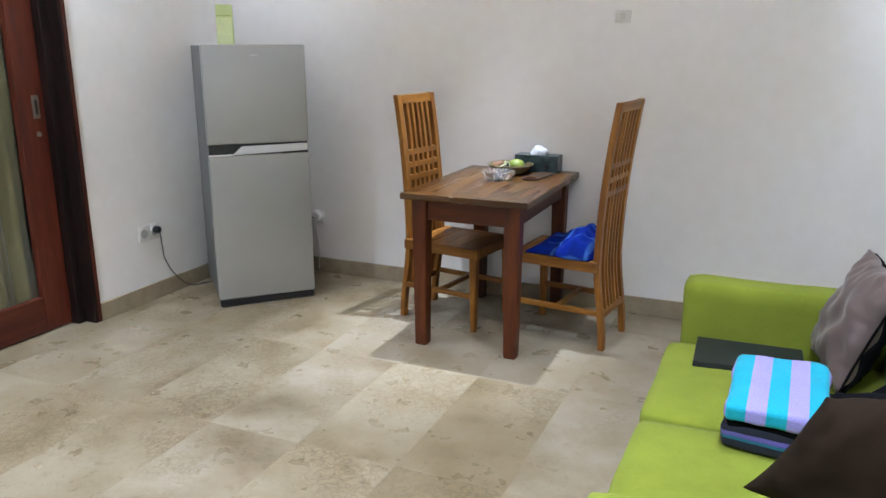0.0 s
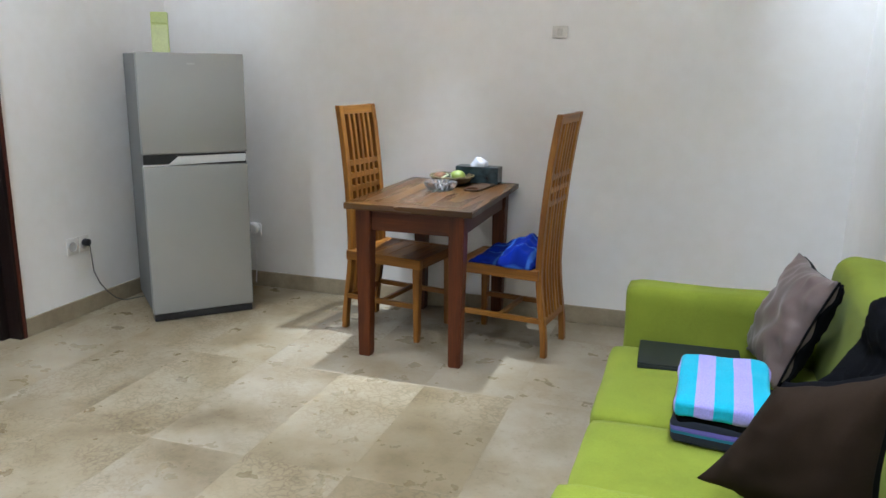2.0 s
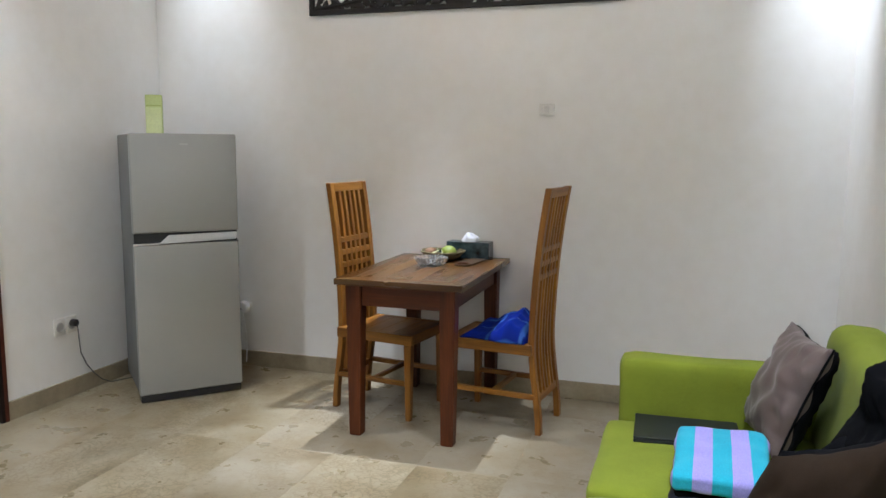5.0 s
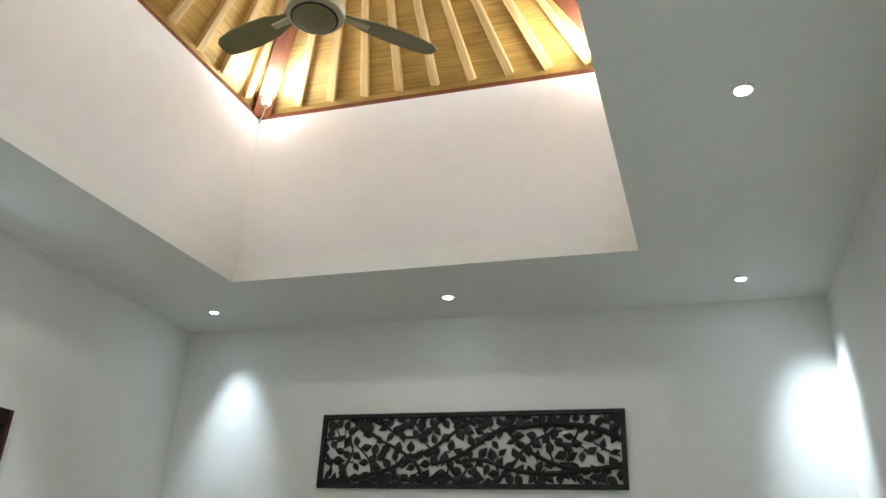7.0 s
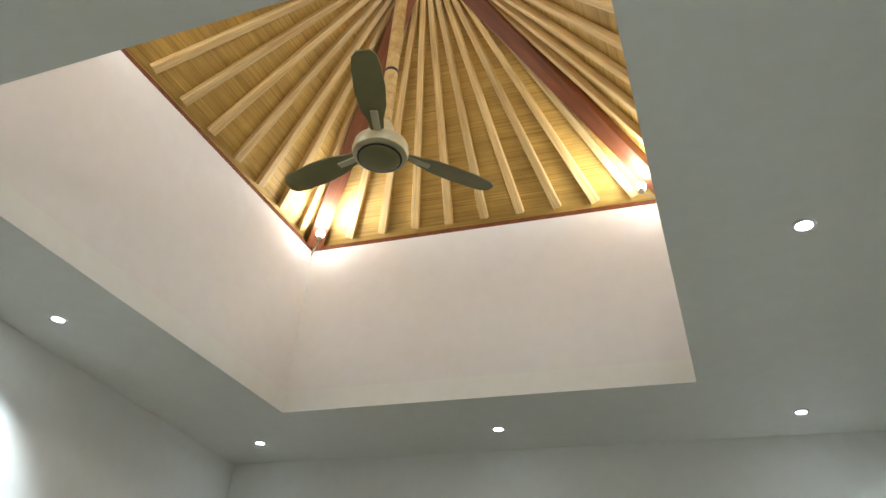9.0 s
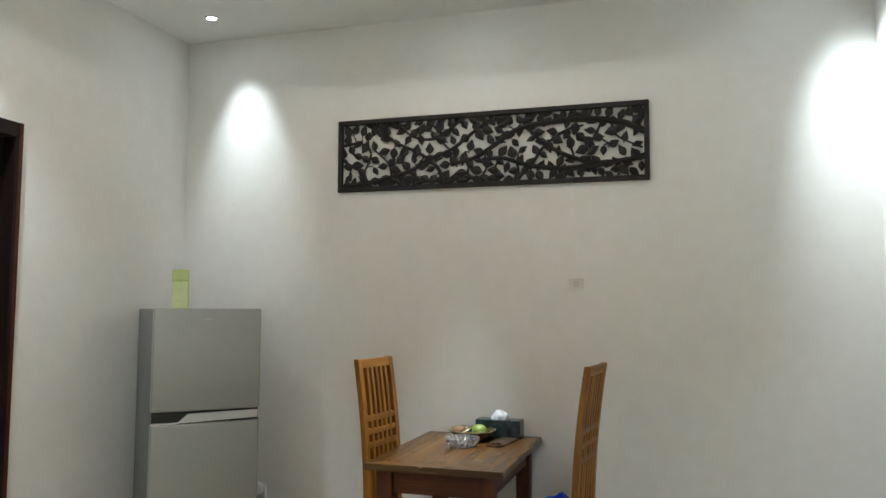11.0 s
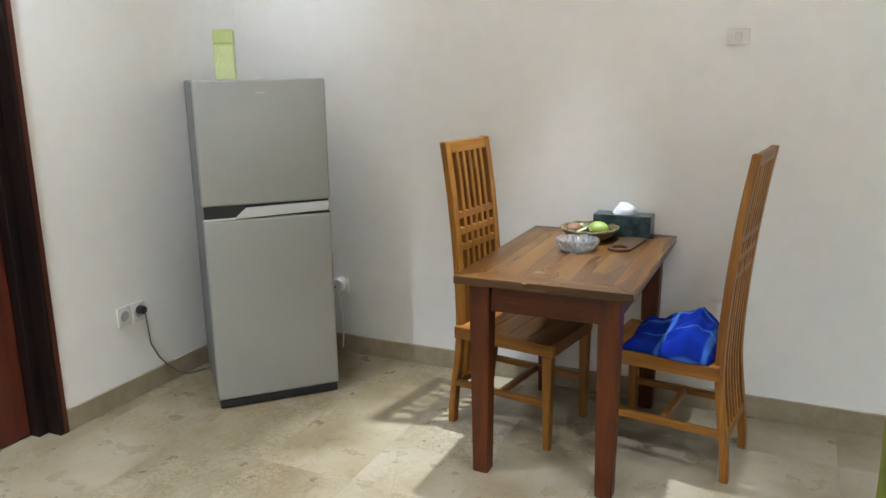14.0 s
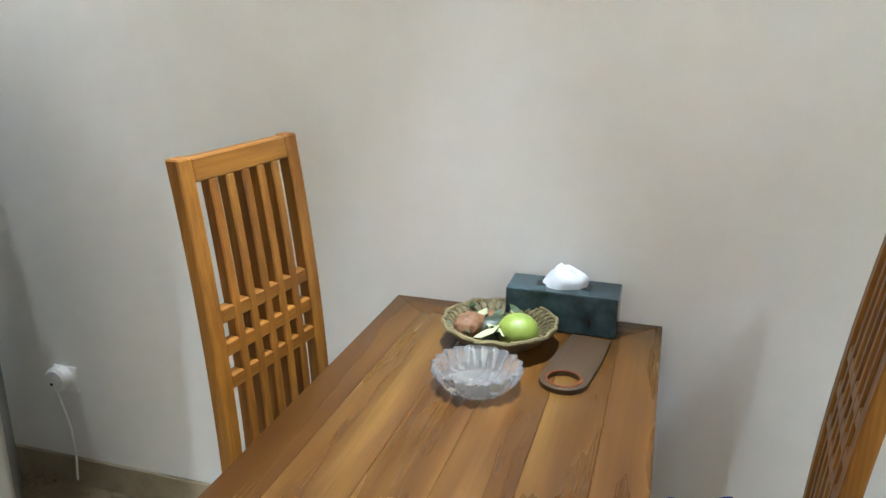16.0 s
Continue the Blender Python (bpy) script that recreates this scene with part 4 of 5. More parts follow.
# woven plate of fruit and petals
BX, BY = -0.142, 3.742
bowl = thing("basket_plate", pose(BX, BY, TZ2, 0, 0, 12), "shallow woven cane plate holding fruit and petals", "basket")
prof = [(0.045, 0.002), (0.07, 0.006), (0.095, 0.022), (0.112, 0.042), (0.117, 0.045), (0.116, 0.050), (0.106, 0.046), (0.088, 0.028), (0.066, 0.013), (0.03, 0.010)]
part("weave", lathe(bmesh.new(), prof, 72, lambda a, i: 1 + 0.012 * math.sin(36 * a + i * math.pi)), BASKET, bowl, smooth=True)
for k in range(40):
    a = 2 * math.pi * k / 40
    bm = bmesh.new()
    pts = [(r * math.cos(a + tw), r * math.sin(a + tw), z) for r, z, tw in ((0.068, 0.0155, 0), (0.088, 0.0305, 0.06), (0.104, 0.0475, 0.12), (0.117, 0.0505, 0.16))]
    tube(bm, pts, 0.0022, 5)
    part("cane", bm, BASKET, bowl)
    bm = bmesh.new()
    tube(bm, [(r * math.cos(a - tw), r * math.sin(a - tw), z) for r, z, tw in ((0.070, 0.0175, 0), (0.090, 0.0335, 0.10), (0.105, 0.0495, 0.22), (0.119, 0.0520, 0.30))], 0.0016, 5)
    part("cane", bm, BASKET, bowl)
part("rim", tube(bmesh.new(), [((0.116 + 0.0025 * math.sin(k * 2.1)) * math.cos(k * math.pi / 24), (0.116 + 0.0025 * math.sin(k * 2.1)) * math.sin(k * math.pi / 24), 0.050 + 0.002 * math.sin(k * 1.3)) for k in range(49)], 0.0042, 6, cap=False), BASKET, bowl, "bound cane rim", True)


def fruit(name, x, y, z, rx, ry, rz, mat, label, turn=0.0, rough=0.0):
    bm = bmesh.new()
    bmesh.ops.create_icosphere(bm, subdivisions=4, radius=1)
    for v in bm.verts:
        n = v.co.normalized()
        k = 1 + rough * noise.noise(n * 5) - 0.06 * max(0, n.z) ** 8
        v.co = Vector((n.x * rx * k, n.y * ry * k, n.z * rz * k))
    ob = tagged(part(name, bm, mat, smooth="all"), label, "fruit")
    ob.matrix_basis = pose(x, y, TZ2 + z, 0, 0, turn)
    return ob


fruit("lime", -0.095, 3.70, 0.050, 0.041, 0.040, 0.037, LIME, "round glossy green lime on the woven plate", 20, 0.03)
fruit("avocado", -0.150, 3.735, 0.036, 0.042, 0.027, 0.025, AVOC, "dark green fruit on the woven plate", 40, 0.05)
fruit("snake_fruit", -0.198, 3.716, 0.040, 0.040, 0.031, 0.030, SNAKE, "orange-brown scaly fruit on the woven plate", 60, 0.10)
fruit("snake_fruit", -0.172, 3.772, 0.034, 0.028, 0.024, 0.022, SNAKE, "brown husked fruit at the back of the plate", -20, 0.10)
rng = random.Random(5)
for k in range(26):
    x, y = (-0.15 + rng.uniform(-0.075, 0.07), 3.74 + rng.uniform(-0.05, 0.075)) if k > 5 else (-0.135 + rng.uniform(-0.02, 0.02), 3.663 + rng.uniform(-0.012, 0.012))
    bm = bmesh.new()
    L, Wd = rng.uniform(0.016, 0.03), rng.uniform(0.006, 0.011)
    vs = [bm.verts.new((L * c, Wd * s, 0.004 * c * c + dz)) for dz in (0.0, 0.0012) for c, s in ((-1, 0), (-0.4, 0.9), (0.5, 0.8), (1, 0), (0.5, -0.8), (-0.4, -0.9))]
    bm.faces.new(vs[:6][::-1])
    bm.faces.new(vs[6:])
    for i in range(6):
        bm.faces.new((vs[i], vs[(i + 1) % 6], vs[6 + (i + 1) % 6], vs[6 + i]))
    green = k % 4 != 0
    ob = tagged(part("leaf" if green else "petal", bm, LEAFG if green else PETAL), "small green leaf on the woven plate" if green else "pale yellow-white petal on the woven plate", "leaf" if green else "petal", "offering leaves" if green else "offering petals")
    ob.matrix_basis = pose(x, y, TZ2 + (0.058 if k <= 5 else rng.uniform(0.036, 0.056)), rng.uniform(-40, 40), rng.uniform(-30, 30), rng.uniform(0, 360))

# cut-glass ashtray
ash = thing("glass_ashtray", pose(-0.140, 3.547, TZ2, 0, 0, 7), "round cut-glass ashtray with a fluted rim", "ashtray")
prof = [(0.050, 0.0), (0.060, 0.003), (0.070, 0.018), (0.078, 0.034), (0.081, 0.043), (0.075, 0.046), (0.068, 0.036), (0.058, 0.020), (0.048, 0.011), (0.012, 0.0095)]


def flute(a, i):
    """Deep V-cut flutes on the wall, a scalloped rim, a plain foot."""
    saw = abs((a * 20 / (2 * math.pi)) % 1.0 - 0.5) * 2
    return 1 + (0.0, 0.05, 0.16, 0.18, 0.13, 0.06, 0.02, 0.0, 0.0, 0.0)[i] * (saw - 0.5)


part("dish", lathe(bmesh.new(), prof, 80, flute), CRYSTAL, ash, "clear fluted glass")

# dark wooden paddle with a round hole
pad = thing("wooden_paddle", pose(0.012, 3.605, TZ2, 0, 0, -8), "dark wooden paddle board with a round hole", "board")
bm = bmesh.new()
n = 32
outl, hole = [], []
for k in range(n):
    a = 2 * math.pi * k / n
    c, s = math.cos(a), math.sin(a)
    if s <= 0:
        ox, oy = 0.046 * c, 0.046 * s
    else:
        q = 1 / max(abs(c) / 0.046, abs(s) / 0.205)
        ox, oy = q * c, q * s
    outl.append((ox, oy))
    hole.append((0.030 * c, 0.030 * s))
lo_o, lo_h, hi_o, hi_h = ([bm.verts.new((*p, z)) for p in ring] for ring, z in ((outl, 0.0), (hole, 0.0), (outl, 0.009), (hole, 0.009)))
for k in range(n):
    j = (k + 1) % n
    bm.faces.new((hi_o[k], hi_o[j], hi_h[j], hi_h[k]))
    bm.faces.new((lo_o[j], lo_o[k], lo_h[k], lo_h[j]))
    bm.faces.new((lo_o[k], lo_o[j], hi_o[j], hi_o[k]))
    bm.faces.new((lo_h[j], lo_h[k], hi_h[k], hi_h[j]))
part("board", bm, LEATHER, pad)
part("rim", lathe(bmesh.new(), [(0.0302, 0.0088), (0.0305, 0.0102), (0.0345, 0.0102), (0.035, 0.0088), (0.0302, 0.0088)], 32, cap=False), LEGW[0], pad, "worn brown rim round the hole", True)

# ---- sofa ----
sofa = thing("sofa", Matrix.Translation((0, 0, 0)), "lime green upholstered two-seat sofa against the wall", "sofa")
SFX = 0.84
SEAT = 0.35
part("base", box(SFX + 0.03, 1.72, 1.12, 2.86, 0.06, 0.20, bevel=0.02, segs=3), GREEN, sofa, smooth=True)


def padded(name, cx, cy, cz, size, r, bulge, seed, turn=(0, 0, 0), label=""):
    ob = part(name, soft_block(size, r, 14, bulge, 0.006, seed), GREEN, sofa, label, "all")
    ob.matrix_basis = pose(cx, cy, cz, *turn)
    return ob


padded("seat_cushion", 1.20, 2.390, 0.265, (0.72, 0.655, 0.17), 0.03, 0.012, 1.0, label="lime green seat cushion")
padded("seat_cushion", 1.20, 1.660, 0.265, (0.72, 0.775, 0.17), 0.03, 0.012, 4.0, label="lime green seat cushion")
padded("arm", 1.26, 2.797, 0.318, (0.77, 0.15, 0.51), 0.035, 0.0, 7.0, label="low square lime green arm")
padded("arm", 1.25, 1.187, 0.318, (0.77, 0.16, 0.51), 0.035, 0.0, 8.0, label="low square lime green arm")
padded("backrest", 1.655, 2.452, 0.46, (0.20, 0.84, 0.56), 0.07, 0.0, 9.0, (0, 7, 0), label="leaning lime green back cushion")
padded("backrest", 1.645, 1.675, 0.40, (0.165, 0.70, 0.52), 0.04, 0.0, 11.0, (0, 6, -3), label="leaning lime green back cushion")
for x in (SFX + 0.08, 1.66):
    for y in (1.17, 2.81):
        part("foot", lathe(bmesh.new(), [(0.022, 0), (0.026, 0.004), (0.03, 0.062)], 14, origin=(x, y, 0)), JAMBW[2], sofa, "short dark foot", True)


def scatter(m, w, h, t, front, back, label, seed):
    pl = thing("pillow", m, label, "pillow")
    part("cover", cushion(w, h, t, seed, 30, 0.024), front, pl, smooth="all")
    part("back_cover", cushion(w * 0.985, h * 0.985, t * 0.9, seed), back, pl, "black back of the cover", "all").matrix_basis = pose(0, 0, -0.02)
    part("piping", tube(bmesh.new(), [((w / 2 * (1 - 0.09 * (1 - v * v))) * s, v * h / 2, 0) for s, vs in ((1, (-1, -0.5, 0, 0.5, 1)),) for v in vs], 0.004, 6), back, pl)
    return pl


PIL1 = axes((1.428, 2.565, 0.560), (0.196, -0.981, -0.01), (0.367, 0.063, 0.928))
scatter(PIL1, 0.355, 0.395, 0.13, TAUPE, NAVY, "taupe satin scatter pillow leaning on the sofa", 2.0)
# the brown one has slumped over one corner
QUAD = [(1.150, 1.62, 0.43), (1.49, 1.47, 0.39), (1.50, 1.49, 0.80), (1.285, 1.56, 0.705)]
pl = thing("pillow", Matrix.Translation((0, 0, 0)), "dark brown scatter pillow slumped on the sofa", "pillow")
part("cover", cushion(0.4, 0.4, 0.15, 6.0, quad=QUAD), BROWN, pl, smooth="all")
part("back_cover", cushion(0.4, 0.4, 0.13, 6.0, quad=[Vector(p) + Vector((0.02, 0.035, 0.0)) for p in QUAD]), NAVY, pl, "black back of the cover", "all")

# folded towel
tw = thing("folded_towel", pose(1.215, 2.095, SEAT + 0.006, 0, 0, -3), "folded towel in turquoise and lilac stripes on the sofa", "towel")
for name, z, size, mat, label in (
    ("lower_fold", 0.0, (0.25, 0.375, 0.075), TOWEL2, "dark folds with a violet and turquoise band"),
    ("middle_fold", 0.066, (0.24, 0.37, 0.03), NAVY, "thin black fold"),
    ("top_fold", 0.086, (0.256, 0.39, 0.052), TOWEL, "turquoise and lilac striped top fold"),
):
    bm = soft_block(size, min(0.018, size[2] * 0.45), 16, 0.005, 0.010, 3.0 + 9 * z, 14)
    for v in bm.verts:
        v.co.z -= 0.012 * max(0.0, -v.co.y / size[1]) + 0.008 * max(0.0, -v.co.x / size[0])
    part(name, bm, mat, tw, label, "all").matrix_basis = pose(0, 0, z + size[2] / 2 + 0.008, 0, 0, 40 * z - 2)

# closed laptop
lt = thing("laptop", pose(1.122, 2.58, SEAT + 0.008, 0, 0, 2), "closed dark laptop lying on the sofa seat", "laptop")
part("base", box(-0.175, 0.175, -0.12, 0.12, 0.0, 0.013, bevel=0.004), LAPTOP, lt)
part("lid", box(-0.175, 0.175, -0.12, 0.12, 0.0138, 0.021, bevel=0.003), LAPTOP, lt)

# black jacket thrown over the back
jk = thing("jacket", pose(1.652, 2.02, 0.655), "crumpled black jacket thrown over the sofa back", "jacket")
bm = bmesh.new()
bmesh.ops.create_icosphere(bm, subdivisions=5, radius=1)
for v in bm.verts:
    n = v.co.normalized()
    k = 1 + 0.30 * noise.noise(n * 1.7 + Vector((3, 1, 0))) + 0.14 * (0.4 - abs(noise.noise(n * 3.4))) + 0.05 * (0.4 - abs(noise.noise(n * 8.0 + Vector((2, 0, 1)))))
    x, y, z = n.x * 0.098 * k, n.y * 0.185 * k, n.z * 0.170 * k
    x -= 0.12 * max(0, -z) / 0.175
    y += 0.07 * max(0, -z) / 0.175
    v.co = Vector((x, y, z))
part("body", bm, NAVY, jk, smooth="all")
bm = bmesh.new()
tube(bm, [(-0.12, 0.02, -0.10), (-0.18, 0.10, -0.19), (-0.22, 0.17, -0.245), (-0.27, 0.23, -0.262), (-0.33, 0.26, -0.268)], [0.07, 0.062, 0.05, 0.042, 0.036], 14, 0.7)
for v in bm.verts:
    v.co += 0.012 * Vector((noise.noise(v.co * 14), noise.noise(v.co * 14 + Vector((5, 0, 0))), noise.noise(v.co * 14 + Vector((0, 5, 0)))))
part("sleeve", bm, NAVY, jk, "black sleeve trailing on the seat", "all")
bm = cushion(0.17, 0.16, 0.035, 9.0, 12, 0.03)
part("collar", bm, NAVY, jk, "stiff black collar", "all").matrix_basis = pose(0.02, -0.14, 0.12, 62, 10, -70)

# ---- wall fittings ----
sw = thing("wall_plate", pose(0.366, NORTH, 1.547), "small off-white wall switch plate", "wall plate")
part("plate", box(-0.04, 0.04, -0.011, 0, -0.03, 0.03, bevel=0.004), BEIGE, sw, smooth=True)
part("rocker", box(-0.013, 0.013, -0.0145, -0.011, -0.016, 0.016, bevel=0.0012, segs=1), plain("dull_rocker", (0.58, 0.56, 0.52), 0.5), sw, "duller rocker")
ad = thing("plug_adapter", pose(-1.472, NORTH, 0.36), "white round plug adapter in a wall socket", "plug")
part("plate", box(-0.04, 0.04, -0.008, 0, -0.04, 0.04, bevel=0.004), PLASTIC, ad, smooth=True)
part("plug", lathe(bmesh.new(), [(0.033, 0.0), (0.037, 0.004), (0.037, 0.03), (0.03, 0.038), (0.012, 0.04)], 24), PLASTIC, ad, smooth=True).matrix_basis = pose(-0.005, -0.008, 0.01, 90, 0, 0)
part("pin_hole", lathe(bmesh.new(), [(0.001, 0), (0.005, 0.0), (0.005, 0.0015)], 12), BLACK, ad).matrix_basis = pose(-0.012, -0.0483, 0.0, 90, 0, 0)
part("cord", tube(bmesh.new(), [(-0.005, -0.04, -0.022), (0.002, -0.034, -0.08), (0.008, -0.022, -0.16), (0.006, -0.018, -0.25), (0.0, -0.02, -0.335)], 0.0035, 8), PLASTIC, ad, "thin white cord", True)
for y, plugged in ((3.040, False), (3.122, True)):
    so = thing("wall_socket", pose(WEST, y, 0.392), "beige wall socket with a black plug" if plugged else "beige wall socket, empty", "wall socket", "sockets by the door")
    part("plate", box(0, 0.009, -0.036, 0.036, -0.045, 0.045, bevel=0.004), BEIGE, so, smooth=True)
    part("face", lathe(bmesh.new(), [(0.003, 0.0), (0.022, 0.001), (0.024, 0.003), (0.026, 0.0)], 24), GREYPL, so, smooth=True).matrix_basis = pose(0.009, 0, 0, 0, 90, 0)
    if plugged:
        part("plug", lathe(bmesh.new(), [(0.019, 0.0), (0.021, 0.004), (0.019, 0.03), (0.010, 0.036)], 20), BLACK, so, "black round plug", True).matrix_basis = pose(0.011, 0, 0.01, 0, 90, 0)
        pts = [(0.046, 0.0, -0.004), (0.040, 0.012, -0.07), (0.030, 0.030, -0.16), (0.024, 0.075, -0.24), (0.022, 0.125, -0.30), (0.024, 0.185, -0.355), (0.035, 0.24, -0.386), (0.06, 0.30, -0.387), (0.09, 0.36, -0.387)]
        part("cord", tube(bmesh.new(), pts, 0.0033, 8), plain("dark_grey_cord", (0.11, 0.108, 0.10), 0.5), so, "hanging dark grey cord", True)

# ---- carved panel ----
PX0, PX1, PZ0, PZ1 = -0.997, 0.748, 2.082, 2.497
PW_, PH_ = PX1 - PX0, PZ1 - PZ0
panel = thing("carved_panel", pose(PX0, NORTH - 0.004, PZ0), "dark carved wooden wall panel of branches and leaves", "wall panel")
FW = 0.026
part("frame_rail", box(0, PW_, -0.026, 0, 0, FW, bevel=0.002, segs=1), CARVED, panel)
part("frame_rail", box(0, PW_, -0.026, 0, PH_ - FW, PH_, bevel=0.002, segs=1), CARVED, panel)
part("frame_stile", box(0, FW, -0.026, 0, FW, PH_ - FW, bevel=0.002, segs=1), CARVED, panel)
part("frame_stile", box(PW_ - FW, PW_, -0.026, 0, FW, PH_ - FW, bevel=0.002, segs=1), CARVED, panel)
leaf_bm = bmesh.new()
prof = [(0.0, 0.0), (0.10, 0.006), (0.25, 0.40), (0.45, 0.62), (0.62, 0.52), (0.82, 0.26), (1.0, 0.0)]
lo, hi, ridge = [], [], []
for s, w in prof:
    ridge.append(leaf_bm.verts.new((s, 0, -0.012)))
    hi.append((leaf_bm.verts.new((s, w * 0.52, -0.007)), leaf_bm.verts.new((s, -w * 0.52, -0.007))))
    lo.append((leaf_bm.verts.new((s, w * 0.52, 0.0)), leaf_bm.verts.new((s, -w * 0.52, 0.0))))
for i in range(len(prof) - 1):
    for q in (0, 1):
        leaf_bm.faces.new((ridge[i], ridge[i + 1], hi[i + 1][q], hi[i][q]))
        leaf_bm.faces.new((hi[i][q], hi[i + 1][q], lo[i + 1][q], lo[i][q]))
    leaf_bm.faces.new((lo[i][0], lo[i + 1][0], lo[i + 1][1], lo[i][1]))
bmesh.ops.remove_doubles(leaf_bm, verts=leaf_bm.verts[:], dist=0.00001)
LEAF = mesh_of("leaf", leaf_bm, CARVED)
rng = random.Random(11)


def inside(x, z, pad=0.012):
    return pad < x < PW_ - pad and pad < z < PH_ - pad


def curve(points, n=7):
    """A smooth line through points in the panel's plane."""
    out = []
    for i in range(len(points) - 1):
        p = [Vector(points[max(0, min(len(points) - 1, i + q))]) for q in (-1, 0, 1, 2)]
        for k in range(n):
            f = k / n
            out.append(0.5 * (2 * p[1] + (p[2] - p[0]) * f + (2 * p[0] - 5 * p[1] + 4 * p[2] - p[3]) * f * f + (3 * p[1] - p[0] - 3 * p[2] + p[3]) * f ** 3))
    return out + [Vector(points[-1])]


def branch(points, r, tip=0.55, proud=-0.010):
    pts = curve(points)
    m = len(pts)
    part("branch", tube(bmesh.new(), [(p.x, proud, p.y) for p in pts], [1.2 * r * (1 - (1 - tip) * i / m) for i in range(m)], 6), CARVED, panel)
    twigs.extend(pts)


twigs = []
# the thick boughs
branch([(1.722, 0.254), (1.63, 0.30), (1.518, 0.327), (1.37, 0.339), (1.21, 0.331), (1.10, 0.318), (1.02, 0.288), (0.92, 0.222), (0.82, 0.165), (0.68, 0.13)], 0.016)
branch([(1.722, 0.127), (1.634, 0.108), (1.497, 0.10), (1.37, 0.128), (1.242, 0.191), (1.136, 0.279), (1.09, 0.335)], 0.014)
branch([(1.52, 0.098), (1.38, 0.080), (1.24, 0.084), (1.10, 0.110), (0.98, 0.15), (0.86, 0.15)], 0.015)
branch([(1.12, 0.085), (1.20, 0.205), (1.32, 0.285), (1.41, 0.305)], 0.008)
branch([(0.03, 0.03), (0.22, 0.055), (0.42, 0.10), (0.55, 0.165), (0.68, 0.215), (0.80, 0.30), (0.92, 0.385)], 0.012)
branch([(0.64, 0.02), (0.60, 0.12), (0.50, 0.20), (0.36, 0.27), (0.25, 0.34), (0.22, 0.395)], 0.010)
branch([(0.74, 0.39), (0.66, 0.32), (0.56, 0.28), (0.46, 0.30), (0.38, 0.36)], 0.009)
branch([(0.035, 0.19), (0.075, 0.125), (0.045, 0.03)], 0.009)
branch([(0.02, 0.27), (0.14, 0.28), (0.20, 0.22), (0.17, 0.13), (0.12, 0.03)], 0.007)
for x0, z0, x1, z1, x2, z2 in (
    (0.24, 0.39, 0.28, 0.33, 0.40, 0.25), (0.33, 0.05, 0.31, 0.15, 0.22, 0.24), (0.46, 0.02, 0.47, 0.11, 0.52, 0.18),
    (0.55, 0.39, 0.60, 0.33, 0.66, 0.30), (0.76, 0.02, 0.78, 0.12, 0.76, 0.20), (0.82, 0.02, 0.88, 0.10, 0.87, 0.19),
    (0.95, 0.02, 0.93, 0.10, 0.96, 0.15), (0.94, 0.39, 0.96, 0.31, 1.02, 0.26), (1.04, 0.02, 1.06, 0.08, 1.05, 0.12),
    (1.44, 0.10, 1.445, 0.20, 1.50, 0.31), (1.64, 0.385, 1.66, 0.34, 1.70, 0.30), (1.55, 0.33, 1.58, 0.24, 1.71, 0.17),
    (1.36, 0.13, 1.345, 0.18, 1.32, 0.20), (1.17, 0.39, 1.19, 0.35, 1.20, 0.31), (1.30, 0.02, 1.33, 0.06, 1.38, 0.09),
    (1.58, 0.02, 1.60, 0.06, 1.63, 0.10), (1.50, 0.31, 1.48, 0.25, 1.54, 0.20), (0.68, 0.21, 0.63, 0.26, 0.61, 0.33),
):
    branch([(x0, z0), (x1, z1), (x2, z2)], 0.0055, 0.7, -0.008)
spread, tries = [], 0
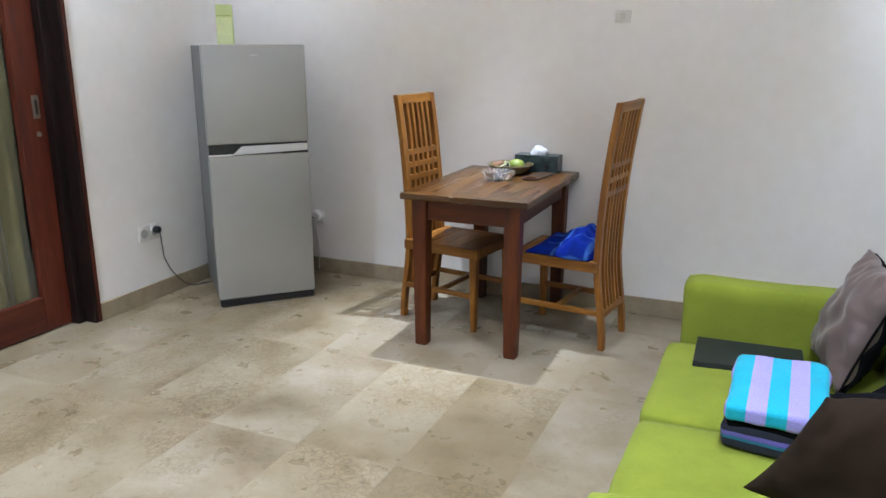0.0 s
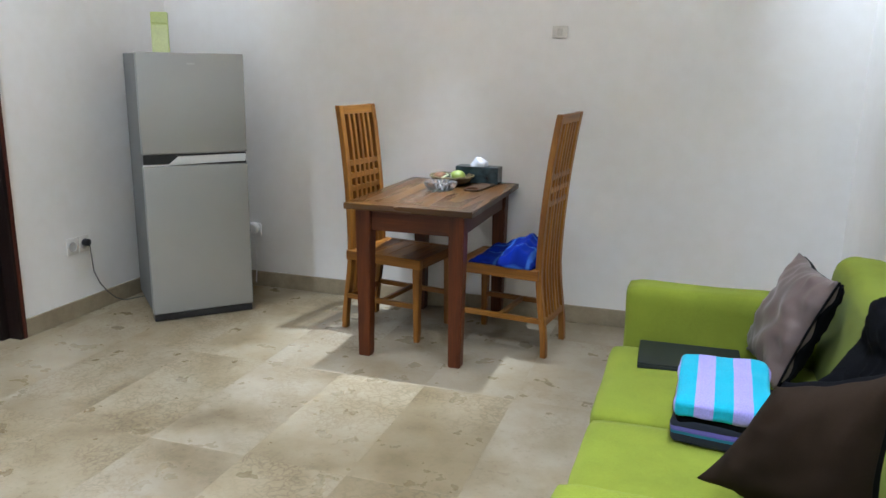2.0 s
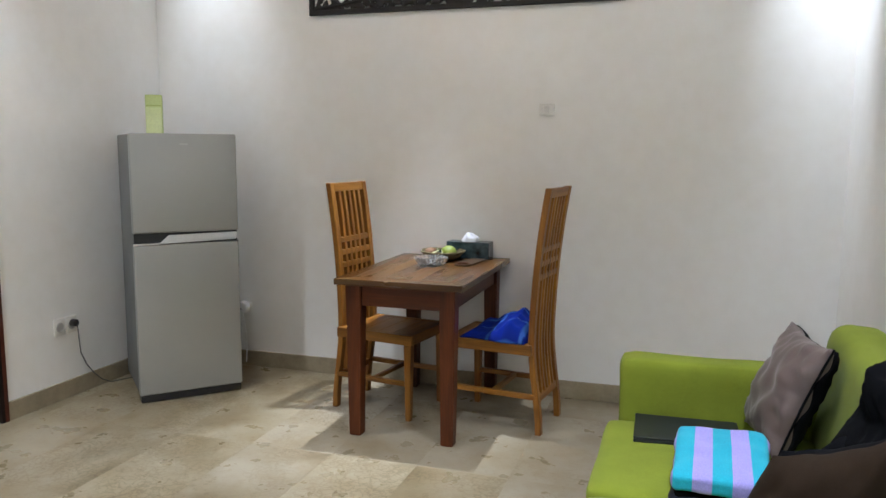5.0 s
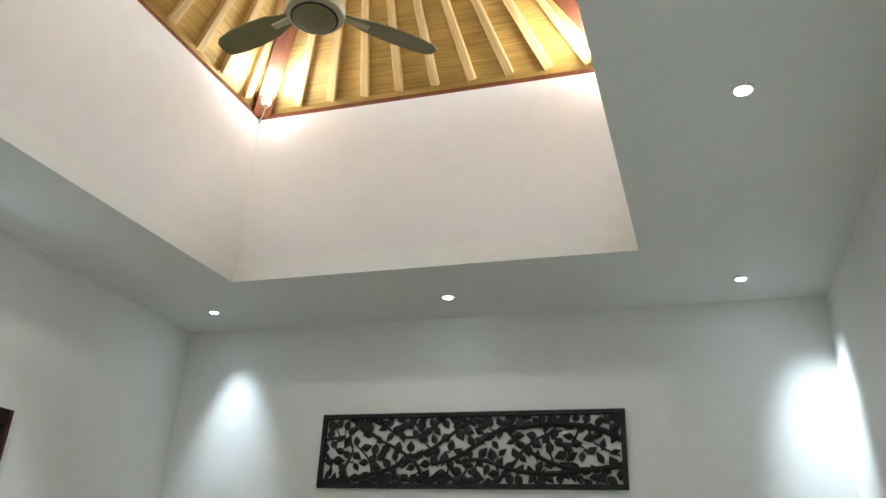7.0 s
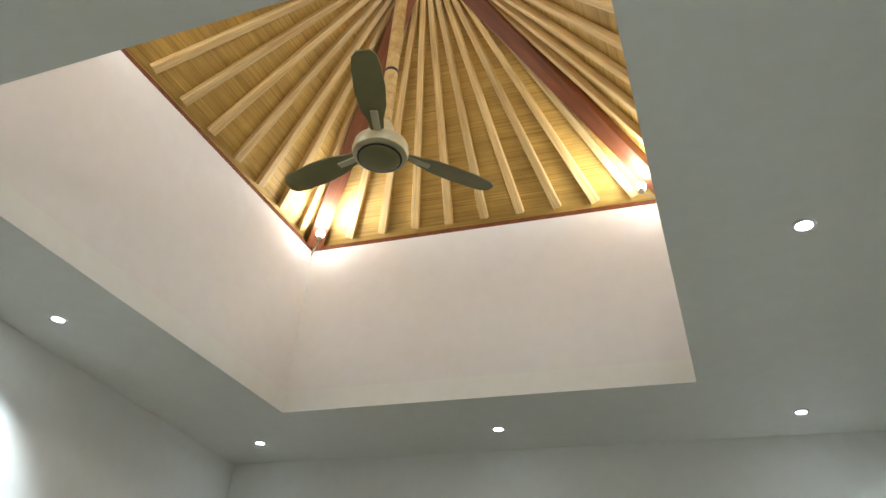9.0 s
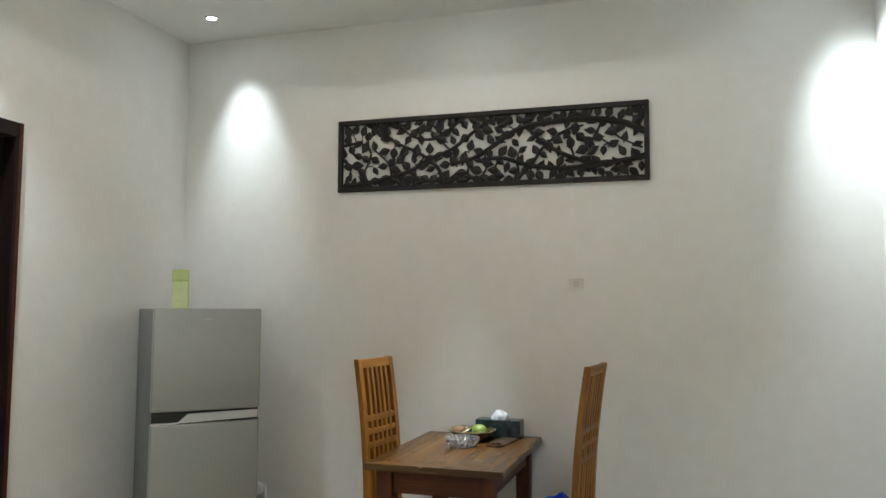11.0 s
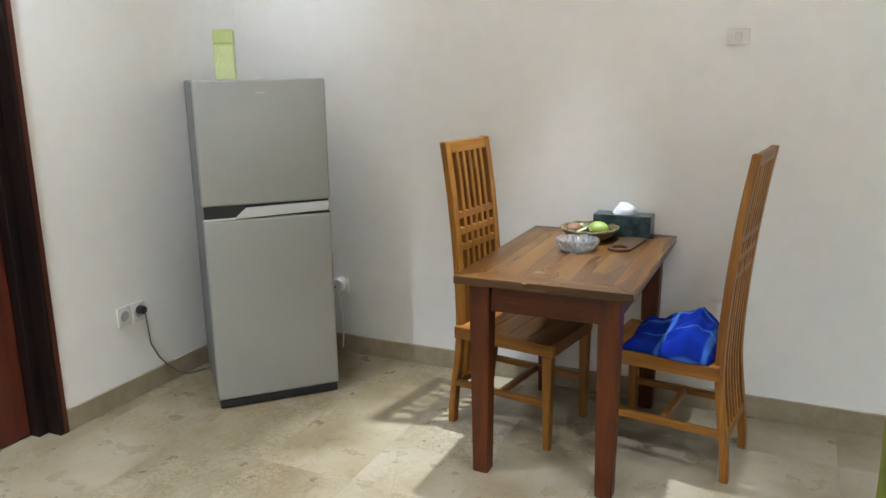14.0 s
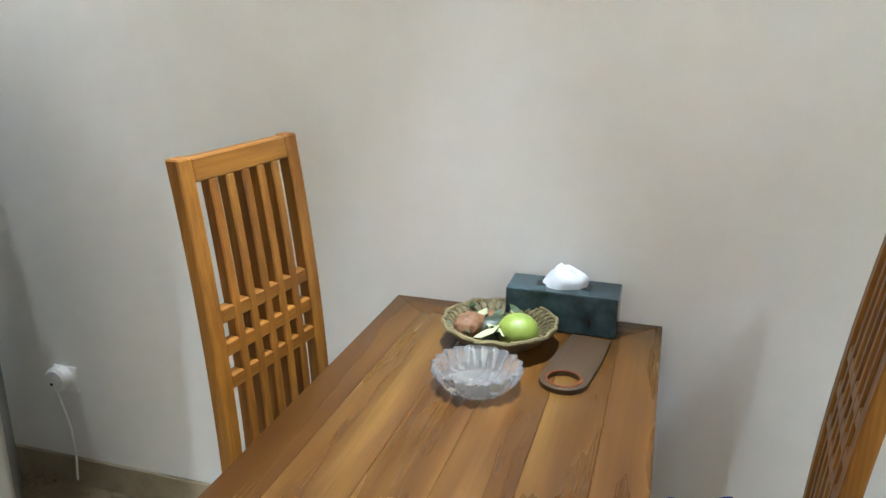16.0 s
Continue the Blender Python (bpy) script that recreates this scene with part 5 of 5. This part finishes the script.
while len(spread) < 230 and tries < 20000:
    tries += 1
    x, z = rng.uniform(0.03, PW_ - 0.03), rng.uniform(0.03, PH_ - 0.03)
    crowded = 0.038 if z < 0.08 or z > 0.335 else 0.049
    if any((x - q[0]) ** 2 + (z - q[1]) ** 2 < crowded ** 2 for q in spread):
        continue
    near = min(twigs, key=lambda q: (q[0] - x) ** 2 + (q[1] - z) ** 2)
    la = math.atan2(z - near[1], x - near[0]) + rng.uniform(-0.7, 0.7)
    size = rng.uniform(0.060, 0.084)
    bx, bz = x - size * 0.5 * math.cos(la), z - size * 0.5 * math.sin(la)
    if not inside(bx, bz) or not inside(x + size * 0.5 * math.cos(la), z + size * 0.5 * math.sin(la)):
        continue
    spread.append((x, z))
    turn = Matrix.Rotation(radians(90), 4, "X") @ Matrix.Rotation(la, 4, "Z") @ Matrix.Rotation(radians(180), 4, "X")
    piece("leaf", LEAF, panel, Matrix.Translation((bx, -0.006 + rng.uniform(-0.003, 0.002), bz)) @ turn @ Matrix.Diagonal((size, size * rng.uniform(0.8, 1.1), 1, 1)))
    if (near - Vector((bx, bz))).length > 0.018:
        part("leaf_stalk", tube(bmesh.new(), [(near.x, -0.008, near.y), ((near.x + bx) / 2 + 0.004, -0.008, (near.y + bz) / 2), (bx, -0.008, bz)], 0.0038, 5), CARVED, panel)

# ---- floor ----
floor = tagged(part("floor", box(WEST - 0.7, EAST + 0.2, SOUTH - 0.2, NORTH + 0.2, -0.12, -0.004), GROUT), "beige travertine tiled floor with mottled slabs", "floor", kind="structure")
TA, TB = 0.4, 0.8
tile = {}


def tile_mesh(w, d, mat):
    key = (round(w, 3), round(d, 3), mat.name)
    if key not in tile:
        tile[key] = mesh_of("tile", box(0.0001, w - 0.0001, 0.0001, d - 0.0001, -0.012, 0.0, bevel=0.0002, segs=1), mat)
    return tile[key]


cols = [0.04 + TA * k for k in range(-6, 6)]
for ci, x in enumerate(cols):
    y = 2.82 - 5 * TB + 0.0
    while y < NORTH:
        x0, x1 = max(x, WEST - 0.2), min(x + TA, EAST)
        y0, y1 = max(y, SOUTH), min(y + TB, NORTH)
        if x1 - x0 > 0.01 and y1 - y0 > 0.01:
            olive, veined = ci == 6 and 1.0 < y0 < 2.7, x0 < -1.1 and y0 > 1.0 or ci in (3, 5) and 1.0 < y0 < 2.5
            piece("tile", tile_mesh(x1 - x0, y1 - y0, STONE2 if olive else STONE3 if veined else STONE), floor, Matrix.Translation((x0, y0, 0)))
        y += TB
